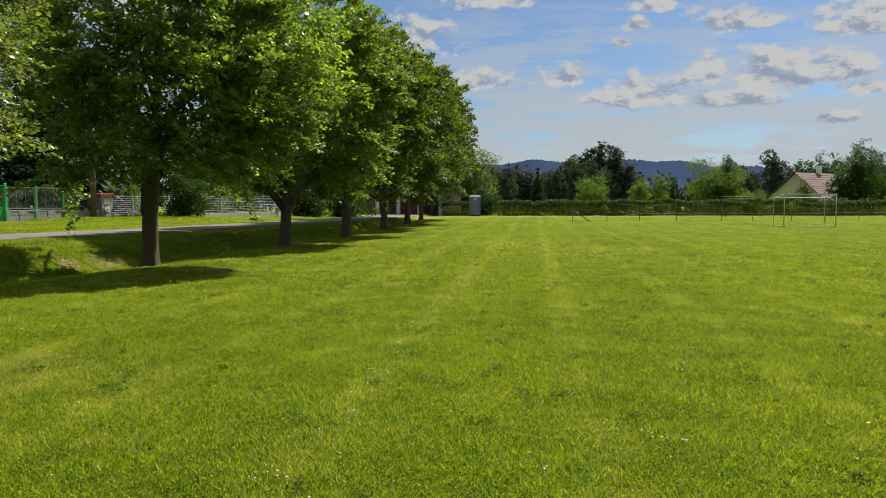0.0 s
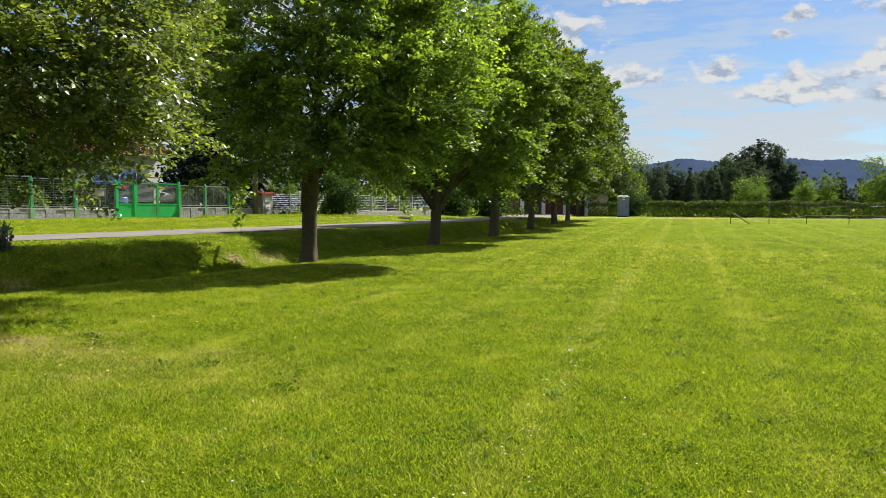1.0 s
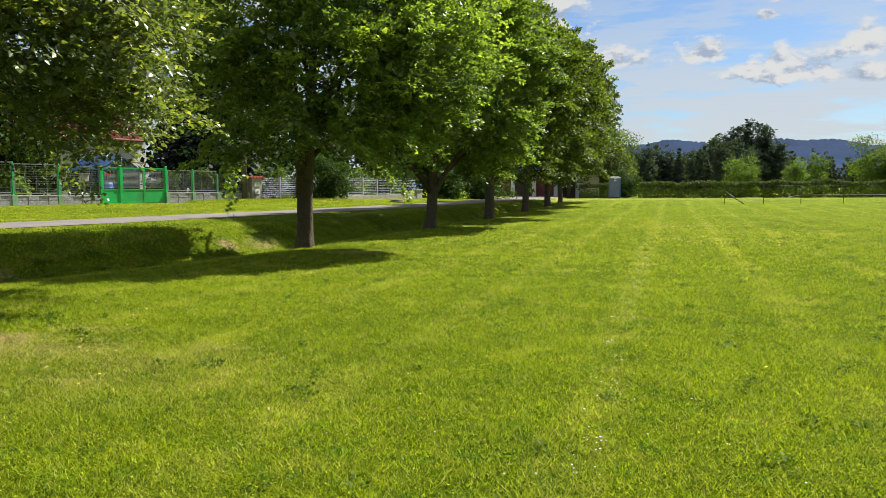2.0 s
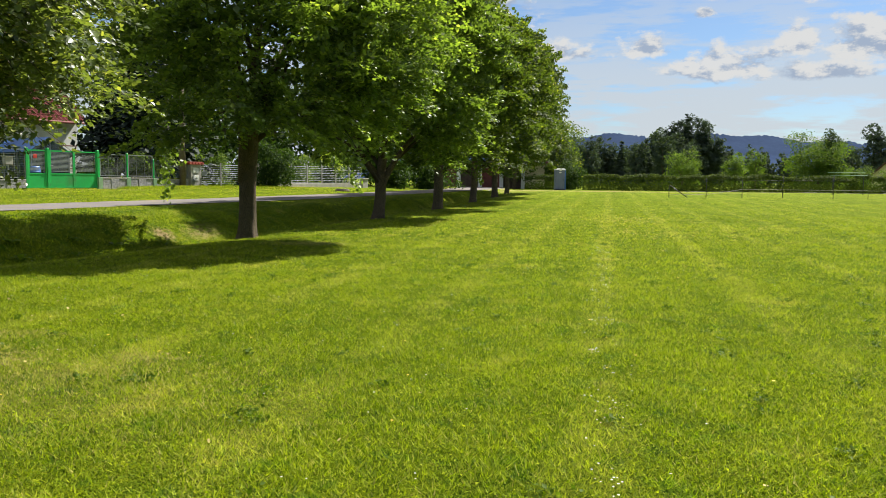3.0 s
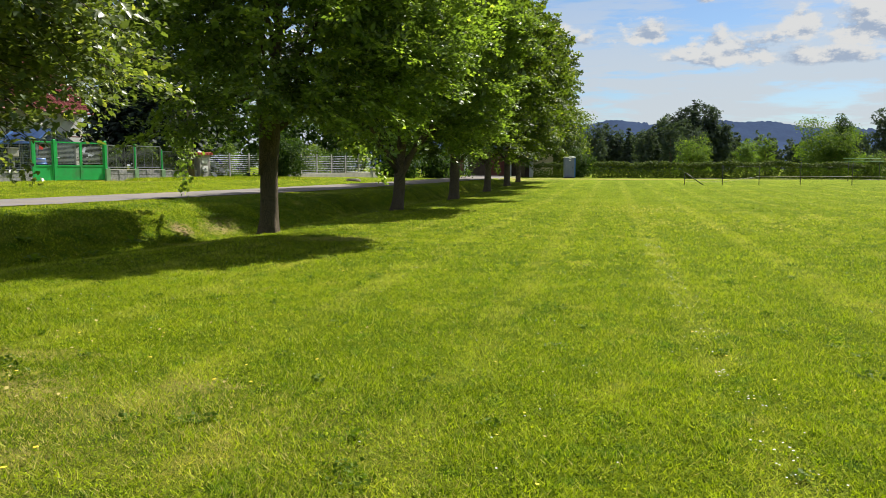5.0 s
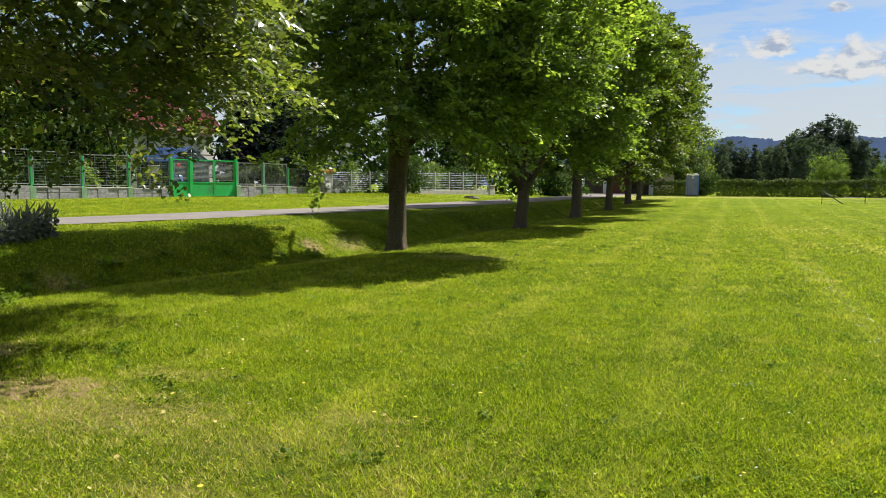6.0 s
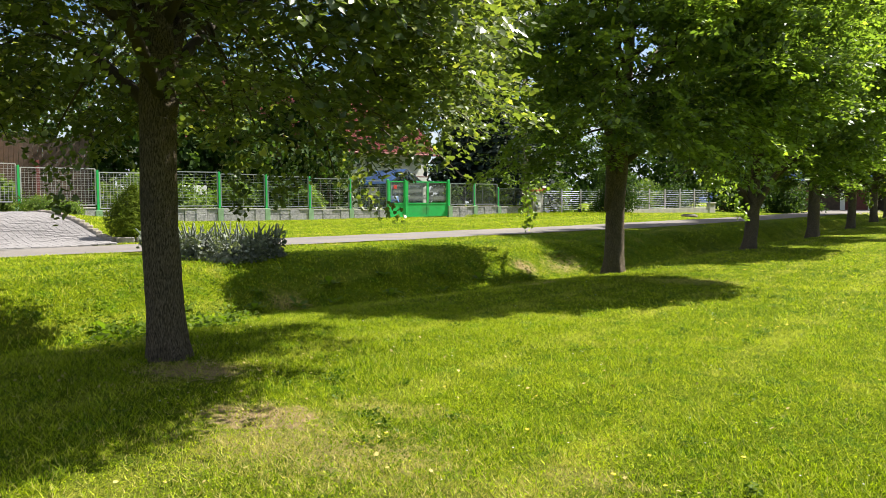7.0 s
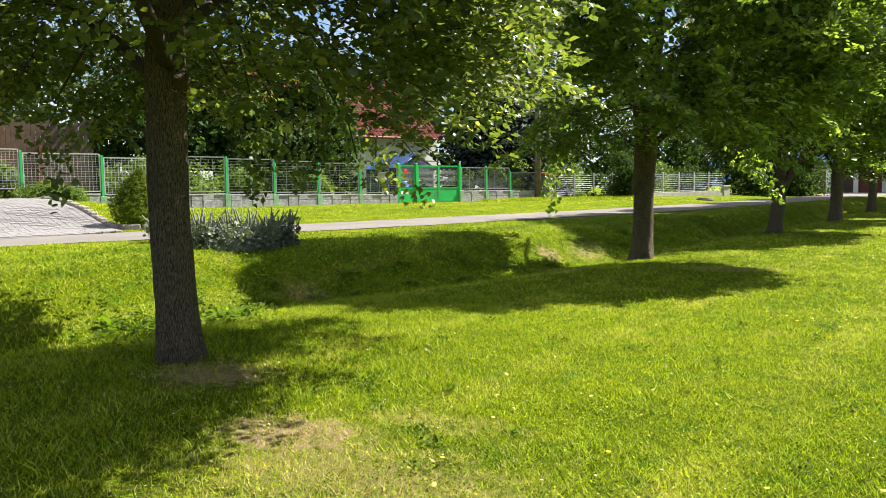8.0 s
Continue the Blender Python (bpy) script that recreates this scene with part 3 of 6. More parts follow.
def boughs_of_leaves(c, heading, rise, length, rng, twigs, per, leaf_size):
    """Flat drooping sprays: a stem with side twigs left and right, leaves hanging alternately along each.
    c: (n, 3) middles; heading, rise: radians; length: metres. Returns leaf places, normals, ways, and the stems."""
    n = len(c)
    d = np.stack([np.cos(heading) * np.cos(rise), np.sin(heading) * np.cos(rise), np.sin(rise)], 1)
    flat = unit(np.stack([-np.sin(heading), np.cos(heading), np.zeros(n)], 1))
    roll = rng.normal(0, 0.4, n)[:, None]
    side = flat * np.cos(roll) + np.cross(d, flat) * np.sin(roll)
    up = unit(np.cross(d, side))
    L = length[:, None]

    def stem(u):
        return c + (u - 0.55) * L * d - np.array([0, 0, 0.3]) * L * u * u
    pos, nrm, way = [], [], []
    for k in range(twigs):
        u = (k + rng.uniform(0.2, 0.8, (n, 1))) / twigs
        sgn = 1 if k % 2 else -1
        reach = L * (0.46 * (1 - u) ** 0.7 + 0.1) * rng.uniform(0.7, 1.2, (n, 1))
        t = unit(d * 0.7 + sgn * side * 0.8 + up * rng.normal(0, 0.22, (n, 1)))
        if k >= twigs - 1:
            t = d
        root = stem(u)
        for j in range(per):
            v = (j + rng.uniform(0.3, 1.0, (n, 1))) / per * reach
            p = root + t * v - np.array([0, 0, 0.28]) * v * v / L
            w = unit(t * 0.55 + (1 if j % 2 else -1) * np.cross(up, t) * 0.6 + np.array([0, 0, -0.5]) + 0.3 * rng.normal(size=(n, 3)))
            pos.append(p + w * leaf_size * 0.55 + rng.normal(size=(n, 3)) * leaf_size * 0.25)
            way.append(w)
            nrm.append(up + 0.38 * rng.normal(size=(n, 3)))
    bough = np.tile(np.arange(n), len(pos))
    stems = np.stack([stem(u) for u in (-0.25, 0.35, 1.0)], 1)
    return np.concatenate(pos), np.concatenate(nrm), np.concatenate(way), bough, stems


def thin_stems(stems, r):
    """Three-sided tapering stems along (n, 3, 3) points, as one mesh."""
    n, m = stems.shape[:2]
    ring = np.array([(math.cos(a), math.sin(a), 0.25 * math.sin(a)) for a in (0.3, 2.4, 4.5)])
    w = r * np.linspace(1.0, 0.3, m)
    v = stems[:, :, None] + ring[None, None] * w[None, :, None, None]
    f = np.array([(k * 3 + i, k * 3 + (i + 1) % 3, k * 3 + 3 + (i + 1) % 3, k * 3 + 3 + i) for k in range(m - 1) for i in range(3)]).ravel()
    return fast_mesh("branchwork", v.reshape(-1, 3), (np.arange(n)[:, None] * (3 * m) + f[None]).ravel(), 4)


def linden(place, seed, height, radius, low, trunk_r, boughs, leaf_size, label, fork=2.0, lean=(0, 0), squash=(1, 1), shape="kite", tint="linden", bulge=0.38, drops=(), push=(0.0, 0.0), flare=1.25, skirts=(), shade=None, peak=2.2, stems=(), twigs=9, per=6, length=0.66, cushions=70, core_leaves=6000, sprays=0.0, dense_to=99.0, limits=(), shift=0.0):
    """A roadside linden: trunk, limbs and a crown of leafy sprays. low: height of the lowest leaves."""
    rng = np.random.default_rng(seed)
    tree = thing("linden_tree", place, label, "tree", "row of lindens by the lane")
    # trunk with a flared, slightly buttressed foot
    bm = bmesh.new()
    top = height * 0.8
    hs = [-0.15, 0.0, 0.06, 0.16, 0.35, 0.7, 1.2, fork, fork + 0.9, fork + 2.2, top]
    rs = [1.4, 1.28, 1.22, 1.15, 1.08, 1.03, 1.0, 1.0, 0.74, 0.5, 0.08]
    bow = rng.uniform(-0.06, 0.06, 2)
    axis = [Vector((lean[0] * h + bow[0] * math.sin(h * 0.9), lean[1] * h + bow[1] * math.sin(h * 0.8), h)) for h in hs]
    fine_axis, fine_r = [], []
    for i in range(len(hs) - 1):
        for k in range(4):
            fine_axis.append(axis[i].lerp(axis[i + 1], k / 4))
            fine_r.append(trunk_r * (rs[i] + (rs[i + 1] - rs[i]) * k / 4))
    add_tube(bm, fine_axis, fine_r, 28)
    for v in bm.verts:
        a = math.atan2(v.co.y, v.co.x)
        root = max(0.0, 0.5 - v.co.z) * 0.3
        grow = 1 + root * math.sin(a * 5 + seed) + 0.03 * math.sin(a * 3 + v.co.z * 4 + seed) + 0.02 * math.sin(a * 8 + v.co.z * 9) + 0.012 * math.sin(a * 14 + 3 * math.sin(v.co.z * 5))
        v.co.x, v.co.y = v.co.x * grow, v.co.y * grow
    part("trunk", bm, M["bark"], tree)

    def axis_at(h):
        return Vector((lean[0] * h, lean[1] * h, h))
    for p0, p1, r0, r1 in stems:
        limb(bm := bmesh.new(), p0, p1, r0, r1, rng, 0.05, 8, 12)
        part("stem", bm, M["bark"], tree)
    for i in range(15):
        bm = bmesh.new()
        h0 = fork - 0.15 + (height * 0.62 - fork) * (i / 14) ** 1.1
        a = i * 2.4 + seed + rng.uniform(-0.3, 0.3)
        reach = radius * (0.9 - 0.35 * i / 14) * rng.uniform(0.75, 1.05)
        rise = (0.55 + 0.9 * i / 14) * reach * rng.uniform(0.8, 1.2)
        end = axis_at(h0) + Vector((math.cos(a) * reach * squash[0], math.sin(a) * reach * squash[1], rise))
        pts = limb(bm, axis_at(h0), end, trunk_r * (0.42 - 0.2 * i / 14), 0.018, rng, 0.12)
        for k in (2, 3, 4, 5):
            q = pts[k]
            b = a + rng.choice((-1, 1)) * rng.uniform(0.5, 1.2)
            r = reach * rng.uniform(0.25, 0.45)
            limb(bm, q, q + Vector((math.cos(b) * r, math.sin(b) * r, rng.uniform(-0.3, 0.5) * r)), 0.03, 0.008, rng, 0.2, 5, 5)
        part("limb", bm, M["twig"], tree)
    for tip, tail in drops:   # low hanging twigs
        end = Vector(tip)
        limb(bm := bmesh.new(), axis_at(fork + 0.9), end + Vector(tail) * 0.9, 0.03, 0.008, rng, 0.35, 8, 5)
        part("limb", bm, M["twig"], tree)

    def envelope(n, least):
        """Places in the outer part of an uneven egg-shaped crown."""
        c = rng.uniform(-1, 1, (n * 14, 3))
        h = (c[:, 2] + 1) / 2                                   # 0 at the bottom, 1 at the top
        prof = np.where(h < bulge, np.sqrt(np.clip(1 - ((bulge - h) / (bulge * flare)) ** 2, 0, 1)), np.clip(1 - (np.maximum(h - bulge, 0) / (1 - bulge)) ** peak, 0, 1) ** 0.8)
        ang = np.arctan2(c[:, 1], c[:, 0])
        wobble = 1 + 0.12 * np.sin(ang * 3 + seed + h * 5) + 0.08 * np.sin(ang * 5 - seed * 2 + h * 9)
        edge = np.hypot(c[:, 0], c[:, 1]) / np.maximum(prof * wobble, 1e-3)
        p = np.stack([c[:, 0] * radius * squash[0], c[:, 1] * radius * squash[1], low + h * (height - low)], 1)
        p = p[(edge < 0.95) & (edge > least)][:n]
        p[:, 0] += shift + lean[0] * p[:, 2] + push[0] * (1 - (p[:, 2] - low) / (height - low))
        p[:, 1] += lean[1] * p[:, 2] + push[1] * (1 - (p[:, 2] - low) / (height - low))
        return p
    # cushions of sprays, kept apart so that dark gaps stay between them, and a looser filling inside
    seats = []
    for q in envelope(cushions * 6, 0.72):
        if all((q[0] - o[0]) ** 2 + (q[1] - o[1]) ** 2 + 1.5 * (q[2] - o[2]) ** 2 > (0.27 * radius) ** 2 for o in seats):
            seats.append(q)
        if len(seats) == cushions:
            break
    seats = np.array(seats)
    m = int(boughs * 0.8 / len(seats))
    off = np.clip(rng.normal(size=(len(seats), m, 3)), -1.7, 1.7) * rng.uniform(0.7, 1.25, (len(seats), 1, 1)) * 0.118 * radius
    off[..., 2] *= 0.72
    c = np.concatenate([(seats[:, None] + off).reshape(-1, 3), envelope(int(boughs * 0.2), 0.2)])
    if len(skirts):
        k = np.repeat(np.array(skirts, float), 2, 0)
        c = np.concatenate([c, k + rng.normal(size=k.shape) * np.array([0.2, 0.2, 0.1])])
    for nx, ny, most in limits:      # how far the sprays reach to a side
        c = c[c[:, 0] * nx + c[:, 1] * ny < most]
    c = c[(c[:, 2] < dense_to) | (rng.uniform(size=len(c)) < 0.6)]      # looser, larger-leaved top
    n = len(c)
    core = envelope(core_leaves, 0.0)
    core = core[core[:, 2] > low + 0.6]
    k = np.clip((c[:, 2] - low) / (height - low), 0, 1)
    heading = np.arctan2(c[:, 1] - lean[1] * c[:, 2], c[:, 0] - lean[0] * c[:, 2]) + rng.normal(0, 0.5, n)
    rise = -0.12 + 0.95 * k + rng.normal(0, 0.2, n)
    pos, nrm, way, bough, wood = boughs_of_leaves(c, heading, rise, length * radius / 3.5 * rng.uniform(0.65, 1.3, n), rng, twigs, per, leaf_size)
    if shade:      # outline of the crown as the sun throws it on the ground
        away = np.array([math.sin(SUN_AZ), math.cos(SUN_AZ)]) / math.tan(SUN_EL)

        def within(p, jitter):
            g = p[:, :2] - p[:, 2:] * away + jitter * rng.normal(size=(len(p), 2)) + 0.12 * np.stack([lumpy(p, 2.6, seed), lumpy(p, 2.2, seed + 5)], 1)
            inside = np.zeros(len(g), bool)
            for (ax, ay), (bx, by) in zip(shade, shade[1:] + shade[:1]):
                inside ^= ((ay > g[:, 1]) != (by > g[:, 1])) & (g[:, 0] < (bx - ax) * (g[:, 1] - ay) / (by - ay + 1e-9) + ax)
            return inside
        inside = within(wood[:, 1] * 0.4 + wood[:, 2] * 0.6, 0.05)
        inside |= (rng.uniform(size=n) < sprays) & (c[:, 2] > 1.8) & (c[:, 2] < 4.2) & (c[:, 0] > 0.3)
        keep = inside[bough]
        pos, nrm, way, wood = pos[keep], nrm[keep], way[keep], wood[inside]
        core = core[within(core, 0.05)]
    tagged(mesh_ob("branchwork", thin_stems(wood, 0.011 * radius / 3.5), M["twig"], tree), kind="stuff")
    for tip, tail in drops:
        m = 120
        u = rng.uniform(0, 1, m)[:, None]
        w = unit(rng.normal(size=(m, 3)) * 0.6 + np.array([0, 0, -1.0]))
        pos = np.concatenate([pos, np.array(tip) + u * np.array(tail) + np.clip(rng.normal(size=(m, 3)), -1.6, 1.6) * (0.05 + 0.13 * u)])
        way = np.concatenate([way, w])
        nrm = np.concatenate([nrm, rng.normal(size=(m, 3)) + np.array([0, 0, 0.35])])
    size = leaf_size * np.concatenate([rng.uniform(0.65, 1.25, len(pos)) * np.where(pos[:, 2] > dense_to, 1.65, 1.0), rng.uniform(1.3, 1.9, len(core))])
    pos, way, nrm = np.concatenate([pos, core]), np.concatenate([way, rng.normal(size=core.shape)]), np.concatenate([nrm, rng.normal(size=core.shape) + np.array([0, -0.5, 0.3])])
    mesh_ob("crown", leaf_mesh("crown", pos, nrm, size, rng, shape, way), M[tint], tree)
    return tree


def bushy(name, place, seed, blobs, leaves, leaf_size, material, label, category, group="", trunk=None, per=14, spread=0.3, upward=0.4, gap=-0.35):
    """A shrub or tree whose crown is a heap of uneven lumps. blobs: (x, y, z, rx, ry, rz)."""
    rng = np.random.default_rng(seed)
    ob = thing(name, place, label, category, group)
    if trunk:
        r, h = trunk
        bm = tube([(0, 0, -0.2), (0.02 * h, 0, h * 0.3), (0, 0.03 * h, h * 0.65), (0, 0, h)], [r * 1.3, r, r * 0.8, r * 0.3], 9)
        for b in blobs:
            limb(bm, (0, 0, h * 0.45), (b[0], b[1], b[2]), r * 0.45, r * 0.1, rng, 0.15, 5, 5)
        part("trunk", bm, M["bark"], ob)
    vol = np.array([b[3] * b[4] + b[4] * b[5] + b[3] * b[5] for b in blobs])
    pick = rng.choice(len(blobs), size=max(1, leaves // per), p=vol / vol.sum())
    b = np.array(blobs)[pick]
    d = rng.normal(size=(len(pick), 3))
    d /= np.linalg.norm(d, axis=1, keepdims=True)
    rad = rng.uniform(0.62, 1.04, len(pick))[:, None] * (1 + 0.14 * lumpy(d, 4.0, seed)[:, None])
    c = b[:, :3] + d * b[:, 3:] * rad
    c = c[(c[:, 2] > 0.02) & (lumpy(c, 1.9 / max(0.5, float(np.mean(b[:, 3]))), seed) > gap)]
    pos = clumped(c, per, spread, rng, 0.15)
    pos[:, 2] = np.maximum(pos[:, 2], 0.01)
    mid = b[:, :3].mean(0)
    out = pos - mid
    out /= np.linalg.norm(out, axis=1, keepdims=True) + 1e-6
    nrm = 0.6 * rng.normal(size=pos.shape) + 0.7 * out + np.array([0, 0, upward])
    mesh_ob("crown" if trunk else "foliage", leaf_mesh("crown", pos, nrm, leaf_size * rng.uniform(0.55, 1.3, len(pos)), rng), material, ob)
    return ob


def conifer(name, place, seed, height, radius, low, layers, sprays, size, material, label, trunk_r=0.2):
    """A spruce: straight trunk, tiers of drooping sprays."""
    rng = np.random.default_rng(seed)
    ob = thing(name, place, label, "tree")
    part("trunk", tube([(0, 0, -0.2), (0, 0, height * 0.5), (0, 0, height)], [trunk_r, trunk_r * 0.6, 0.02], 8), M["bark"], ob)
    pos, nrm = [], []
    for i in range(layers):
        k = i / layers
        h = low + (height - low) * k
        r = radius * (1 - k) ** 0.85 * rng.uniform(0.85, 1.1) + 0.08
        n = max(5, int(11 * (1 - k) + 4))
        for j in range(n):
            a = 2 * math.pi * (j + rng.uniform(-0.3, 0.3)) / n + i * 1.9
            m = max(3, int(sprays * r / radius))
            s = np.sqrt(rng.uniform(0.02, 1, m))
            reach = r * rng.uniform(0.8, 1.1)
            q = np.stack([np.cos(a) * s * reach, np.sin(a) * s * reach, h + 0.1 * reach - 0.42 * reach * s ** 1.6], 1) + rng.normal(size=(m, 3)) * np.array([0.16, 0.16, 0.08]) * (0.4 + 0.6 * reach)
            pos.append(q)
            nrm.append(np.stack([np.cos(a) * np.ones(m) * 0.5, np.sin(a) * np.ones(m) * 0.5, np.ones(m)], 1) + rng.normal(size=(m, 3)) * 0.5)
    pos, nrm = np.concatenate(pos), np.concatenate(nrm)
    mesh_ob("crown", leaf_mesh("crown", pos, nrm, size * rng.uniform(0.6, 1.3, len(pos)), rng), material, ob)
    return ob


def at_ground(x, y, lift=0.0):
    return (x, y, float(land(x, y)) + lift)


# ---------------------------------------------------------------- the row of lindens
ROW = [
    # x, y, seed, height, radius, low, trunk radius, boughs, leaf, fork, lean
    (-8.2, 8.6, 3, 8.8, 3.35, 2.3, 0.157, 3000, 0.062, 2.3, 0.012),
    (-7.33, 19.11, 11, 9.4, 3.7, 2.4, 0.185, 2700, 0.095, 2.1, 0.06),
    (-6.03, 28.44, 23, 9.8, 3.5, 2.2, 0.185, 1500, 0.125, 1.35, 0.05),
    (-4.94, 37.32, 31, 10.8, 3.6, 2.25, 0.21, 1200, 0.135, 1.7, 0.0),
    (-3.88, 46.25, 47, 11.6, 3.8, 2.3, 0.18, 900, 0.155, 1.7, 0.02),
    (-2.96, 55.77, 53, 12.2, 4.0, 2.3, 0.2, 700, 0.16, 1.7, 0.03),
    (-2.26, 63.92, 61, 12.2, 4.0, 2.3, 0.17, 600, 0.17, 1.8, 0.0),
]
# how far the low boughs are drawn to one side
PUSH = {3: (0.1, 0.3), 11: (0.55, -0.6), 23: (0.0, -0.3), 31: (0.0, -0.3)}
# hanging twigs: tip, and the way from the tip up to the bough
DROPS = {3: [((0.0, 0.9, 1.3), (0.1, 0.2, 1.0)), ((0.05, 1.5, 1.45), (-0.3, 0.0, 0.9)), ((0.55, 3.05, 1.25), (-0.75, -0.45, 0.55)), ((-0.6, -0.6, 1.3), (-0.3, 0.2, 0.9)), ((0.2, 2.8, 1.6), (-0.4, -0.3, 0.7)),
             ((-0.3, 1.2, 1.5), (0.0, 0.0, 0.9)), ((0.25, 1.25, 1.35), (0.4, 0.2, 0.8))],
         11: [((-1.6, -0.7, 0.9), (0.1, 0.1, 1.2)), ((-1.9, -0.2, 1.3), (0.3, 0.0, 0.9)), ((2.0, 0.9, 1.5), (-0.4, 0.0, 0.7)), ((2.3, 1.6, 1.1), (-0.5, -0.2, 0.9))],
         31: [((2.0, 0.6, 1.2), (-0.4, 0.0, 1.0))]}


def low_boughs(seed, n, reach, far_reach, bearing, z0, z1, inner=0.1):
    """Low boughs round a trunk, reaching farthest towards one bearing."""
    rng = np.random.default_rng(seed)
    a = np.where(rng.uniform(size=n) < 0.5, rng.normal(bearing, 0.6, n), rng.uniform(0, 2 * math.pi, n))
    r = np.sqrt(rng.uniform(inner, 1, n)) * (reach + (far_reach - reach) * np.maximum(0, np.cos(a - bearing)))
    return np.stack([np.cos(a) * r, np.sin(a) * r, rng.uniform(z0, z1, n)], 1).tolist()


SKIRTS = {3: low_boughs(71, 80, 2.7, 3.6, 0.9, 2.2, 3.1) + low_boughs(73, 7, 1.2, 3.0, 1.35, 1.95, 2.15, 0.5), 11: low_boughs(72, 34, 2.9, 3.9, -0.2, 2.0, 2.9) + low_boughs(74, 110, 0.8, 4.3, -0.3, 2.4, 5.2, 0.55)}
# where the crowns of the first two lindens throw their shade, from each foot
SHADE = {
    3: [(-0.62, 0.87), (-0.36, 1.2), (0.55, 0.82), (0.95, 0.66), (1.5, 0.7), (1.45, 0.15), (1.6, -0.75), (1.9, -1.25), (2.25, -1.7), (2.7, -3), (2.2, -5.5), (0, -7.5), (-3, -7.5), (-5.5, -5), (-6, -1), (-5.5, 1.2), (-3.3, 1.0), (-1.9, 0.1), (-1.15, -0.35), (-0.7, 0.4)],
    11: [(1.3, -0.75), (2.5, -1.9), (3.0, -3.6), (2.3, -5.8), (1.76, -7.2), (0.74, -6.4), (0.29, -7.5), (-0.5, -7.0), (-0.6, -7.85), (-1.95, -7.45), (-3.6, -7.2), (-5.4, -6), (-5.1, -4.1), (-3.6, -3.9), (-2.7, -4.4), (-3.6, -2.6), (-3.26, -1.57),
         (-2.35, -2.05), (-1.3, -3.2), (-1.45, -1.3)],
}
# forked stems, and a sawn-off stub on the near trunk
STEMS = {3: [((0.02, 0.0, 2.5), (-0.95, -0.5, 4.9), 0.11, 0.05), ((0.03, 0.02, 2.6), (0.5, 0.45, 5.2), 0.1, 0.05), ((0.06, -0.04, 2.12), (0.2, -0.06, 2.3), 0.075, 0.06), ((0.03, 0.05, 2.55), (-0.25, 1.1, 4.6), 0.08, 0.04)],
         11: [((-0.06, -0.03, 1.3), (-0.5, -0.3, 4.6), 0.13, 0.06), ((0.05, 0.03, 2.0), (0.9, 0.5, 4.6), 0.1, 0.05)],
         23: [((0.05, 0.03, 1.0), (1.15, 0.6, 2.9), 0.12, 0.06), ((-0.02, 0.0, 1.5), (-0.9, -0.5, 3.2), 0.1, 0.05)]}
NOTES = ["tall linden with dark trunk and low twigs beside bare soil", "full linden with bright sunlit edge standing at the bank's foot", "linden with a low forked trunk beside the lane",
         "linden with thick trunk in the roadside row", "slim linden in the roadside row", "leaning linden in the roadside row", "last linden of the row near the yard"]
for (x, y, seed, height, radius, low, tr, boughs, leaf, fork, lean), note in zip(ROW, NOTES):
    linden(at_ground(x, y, -0.02), seed, height, radius, low, tr, boughs, leaf, note, fork, (lean, 0.0), shape="heart" if y < 10 else "kite", drops=DROPS.get(seed, ()), push=PUSH.get(seed, (0.0, 0.0)),
           flare=1.6 if y < 25 else 1.3, skirts=SKIRTS.get(seed, ()), shade=SHADE.get(seed), peak=1.5 if y < 25 else 2.2, stems=STEMS.get(seed, ()), sprays=0.6 if y < 10 else 0.0, dense_to={3: 5.0, 11: 7.2}.get(seed, 99.0), shift={3: 0.0, 11: 0.1}.get(seed, 0.5), limits=((0.953, 0.304, 3.1), (0.896, 0.445, 3.3)) if y < 10 else (), core_leaves=2600 if y < 10 else 6000, twigs=9 if y < 40 else 8, per=6 if y < 25 else 5,
           tint={3: "linden_light", 11: "linden_fresh", 23: "linden_fresh"}.get(seed, "linden"))


# ---------------------------------------------------------------- garden fence along the lane
FD = Vector((0.40, 0.916)).normalized()          # along the fence, away from the first eye
FN = Vector((-FD.y, FD.x))                       # into the gardens
F0 = Vector((-21.67, 32.36))                     # hinge side of the small gate
F_TURN = math.atan2(FD.y, FD.x)


def on_fence(s, off=0.0):
    p = F0 + FD * s + FN * off
    return p.x, p.y


def fence_thing(name, s, z, label, category, group=""):
    x, y = on_fence(s)
    return thing(name, (x, y, z), label, category, group, F_TURN)


def wire_panel(parent, x0, x1, z0, z1, rows, cols, frame_mat, wire_mat, r=0.018, w=0.004):
    """A framed wire panel in the x-z plane."""
    bm = bmesh.new()
    for z in (z0, z1):
        add_box(bm, (x0, -r, z - r), (x1, r, z + r))
    for x in (x0, x1):
        add_box(bm, (x - r, -r, z0), (x + r, r, z1))
    part("frame", bm, frame_mat, parent)
    for n, a, b, step_axis in ((rows, (x0, -w, -w), (x1, w, w), 2), (cols, (-w, -w, z0), (w, w, z1), 0)):
        mesh = bpy.data.meshes.new("wire")
        bm = boxed(a, b)
        bm.to_mesh(mesh)
        bm.free()
        mesh.materials.append(wire_mat)
        for i in range(1, n):
            ob = new("wire", mesh)
            ob.parent = parent
            ob.location = (0, 0, z0 + (z1 - z0) * i / n) if step_axis == 2 else (x0 + (x1 - x0) * i / n, 0, 0)


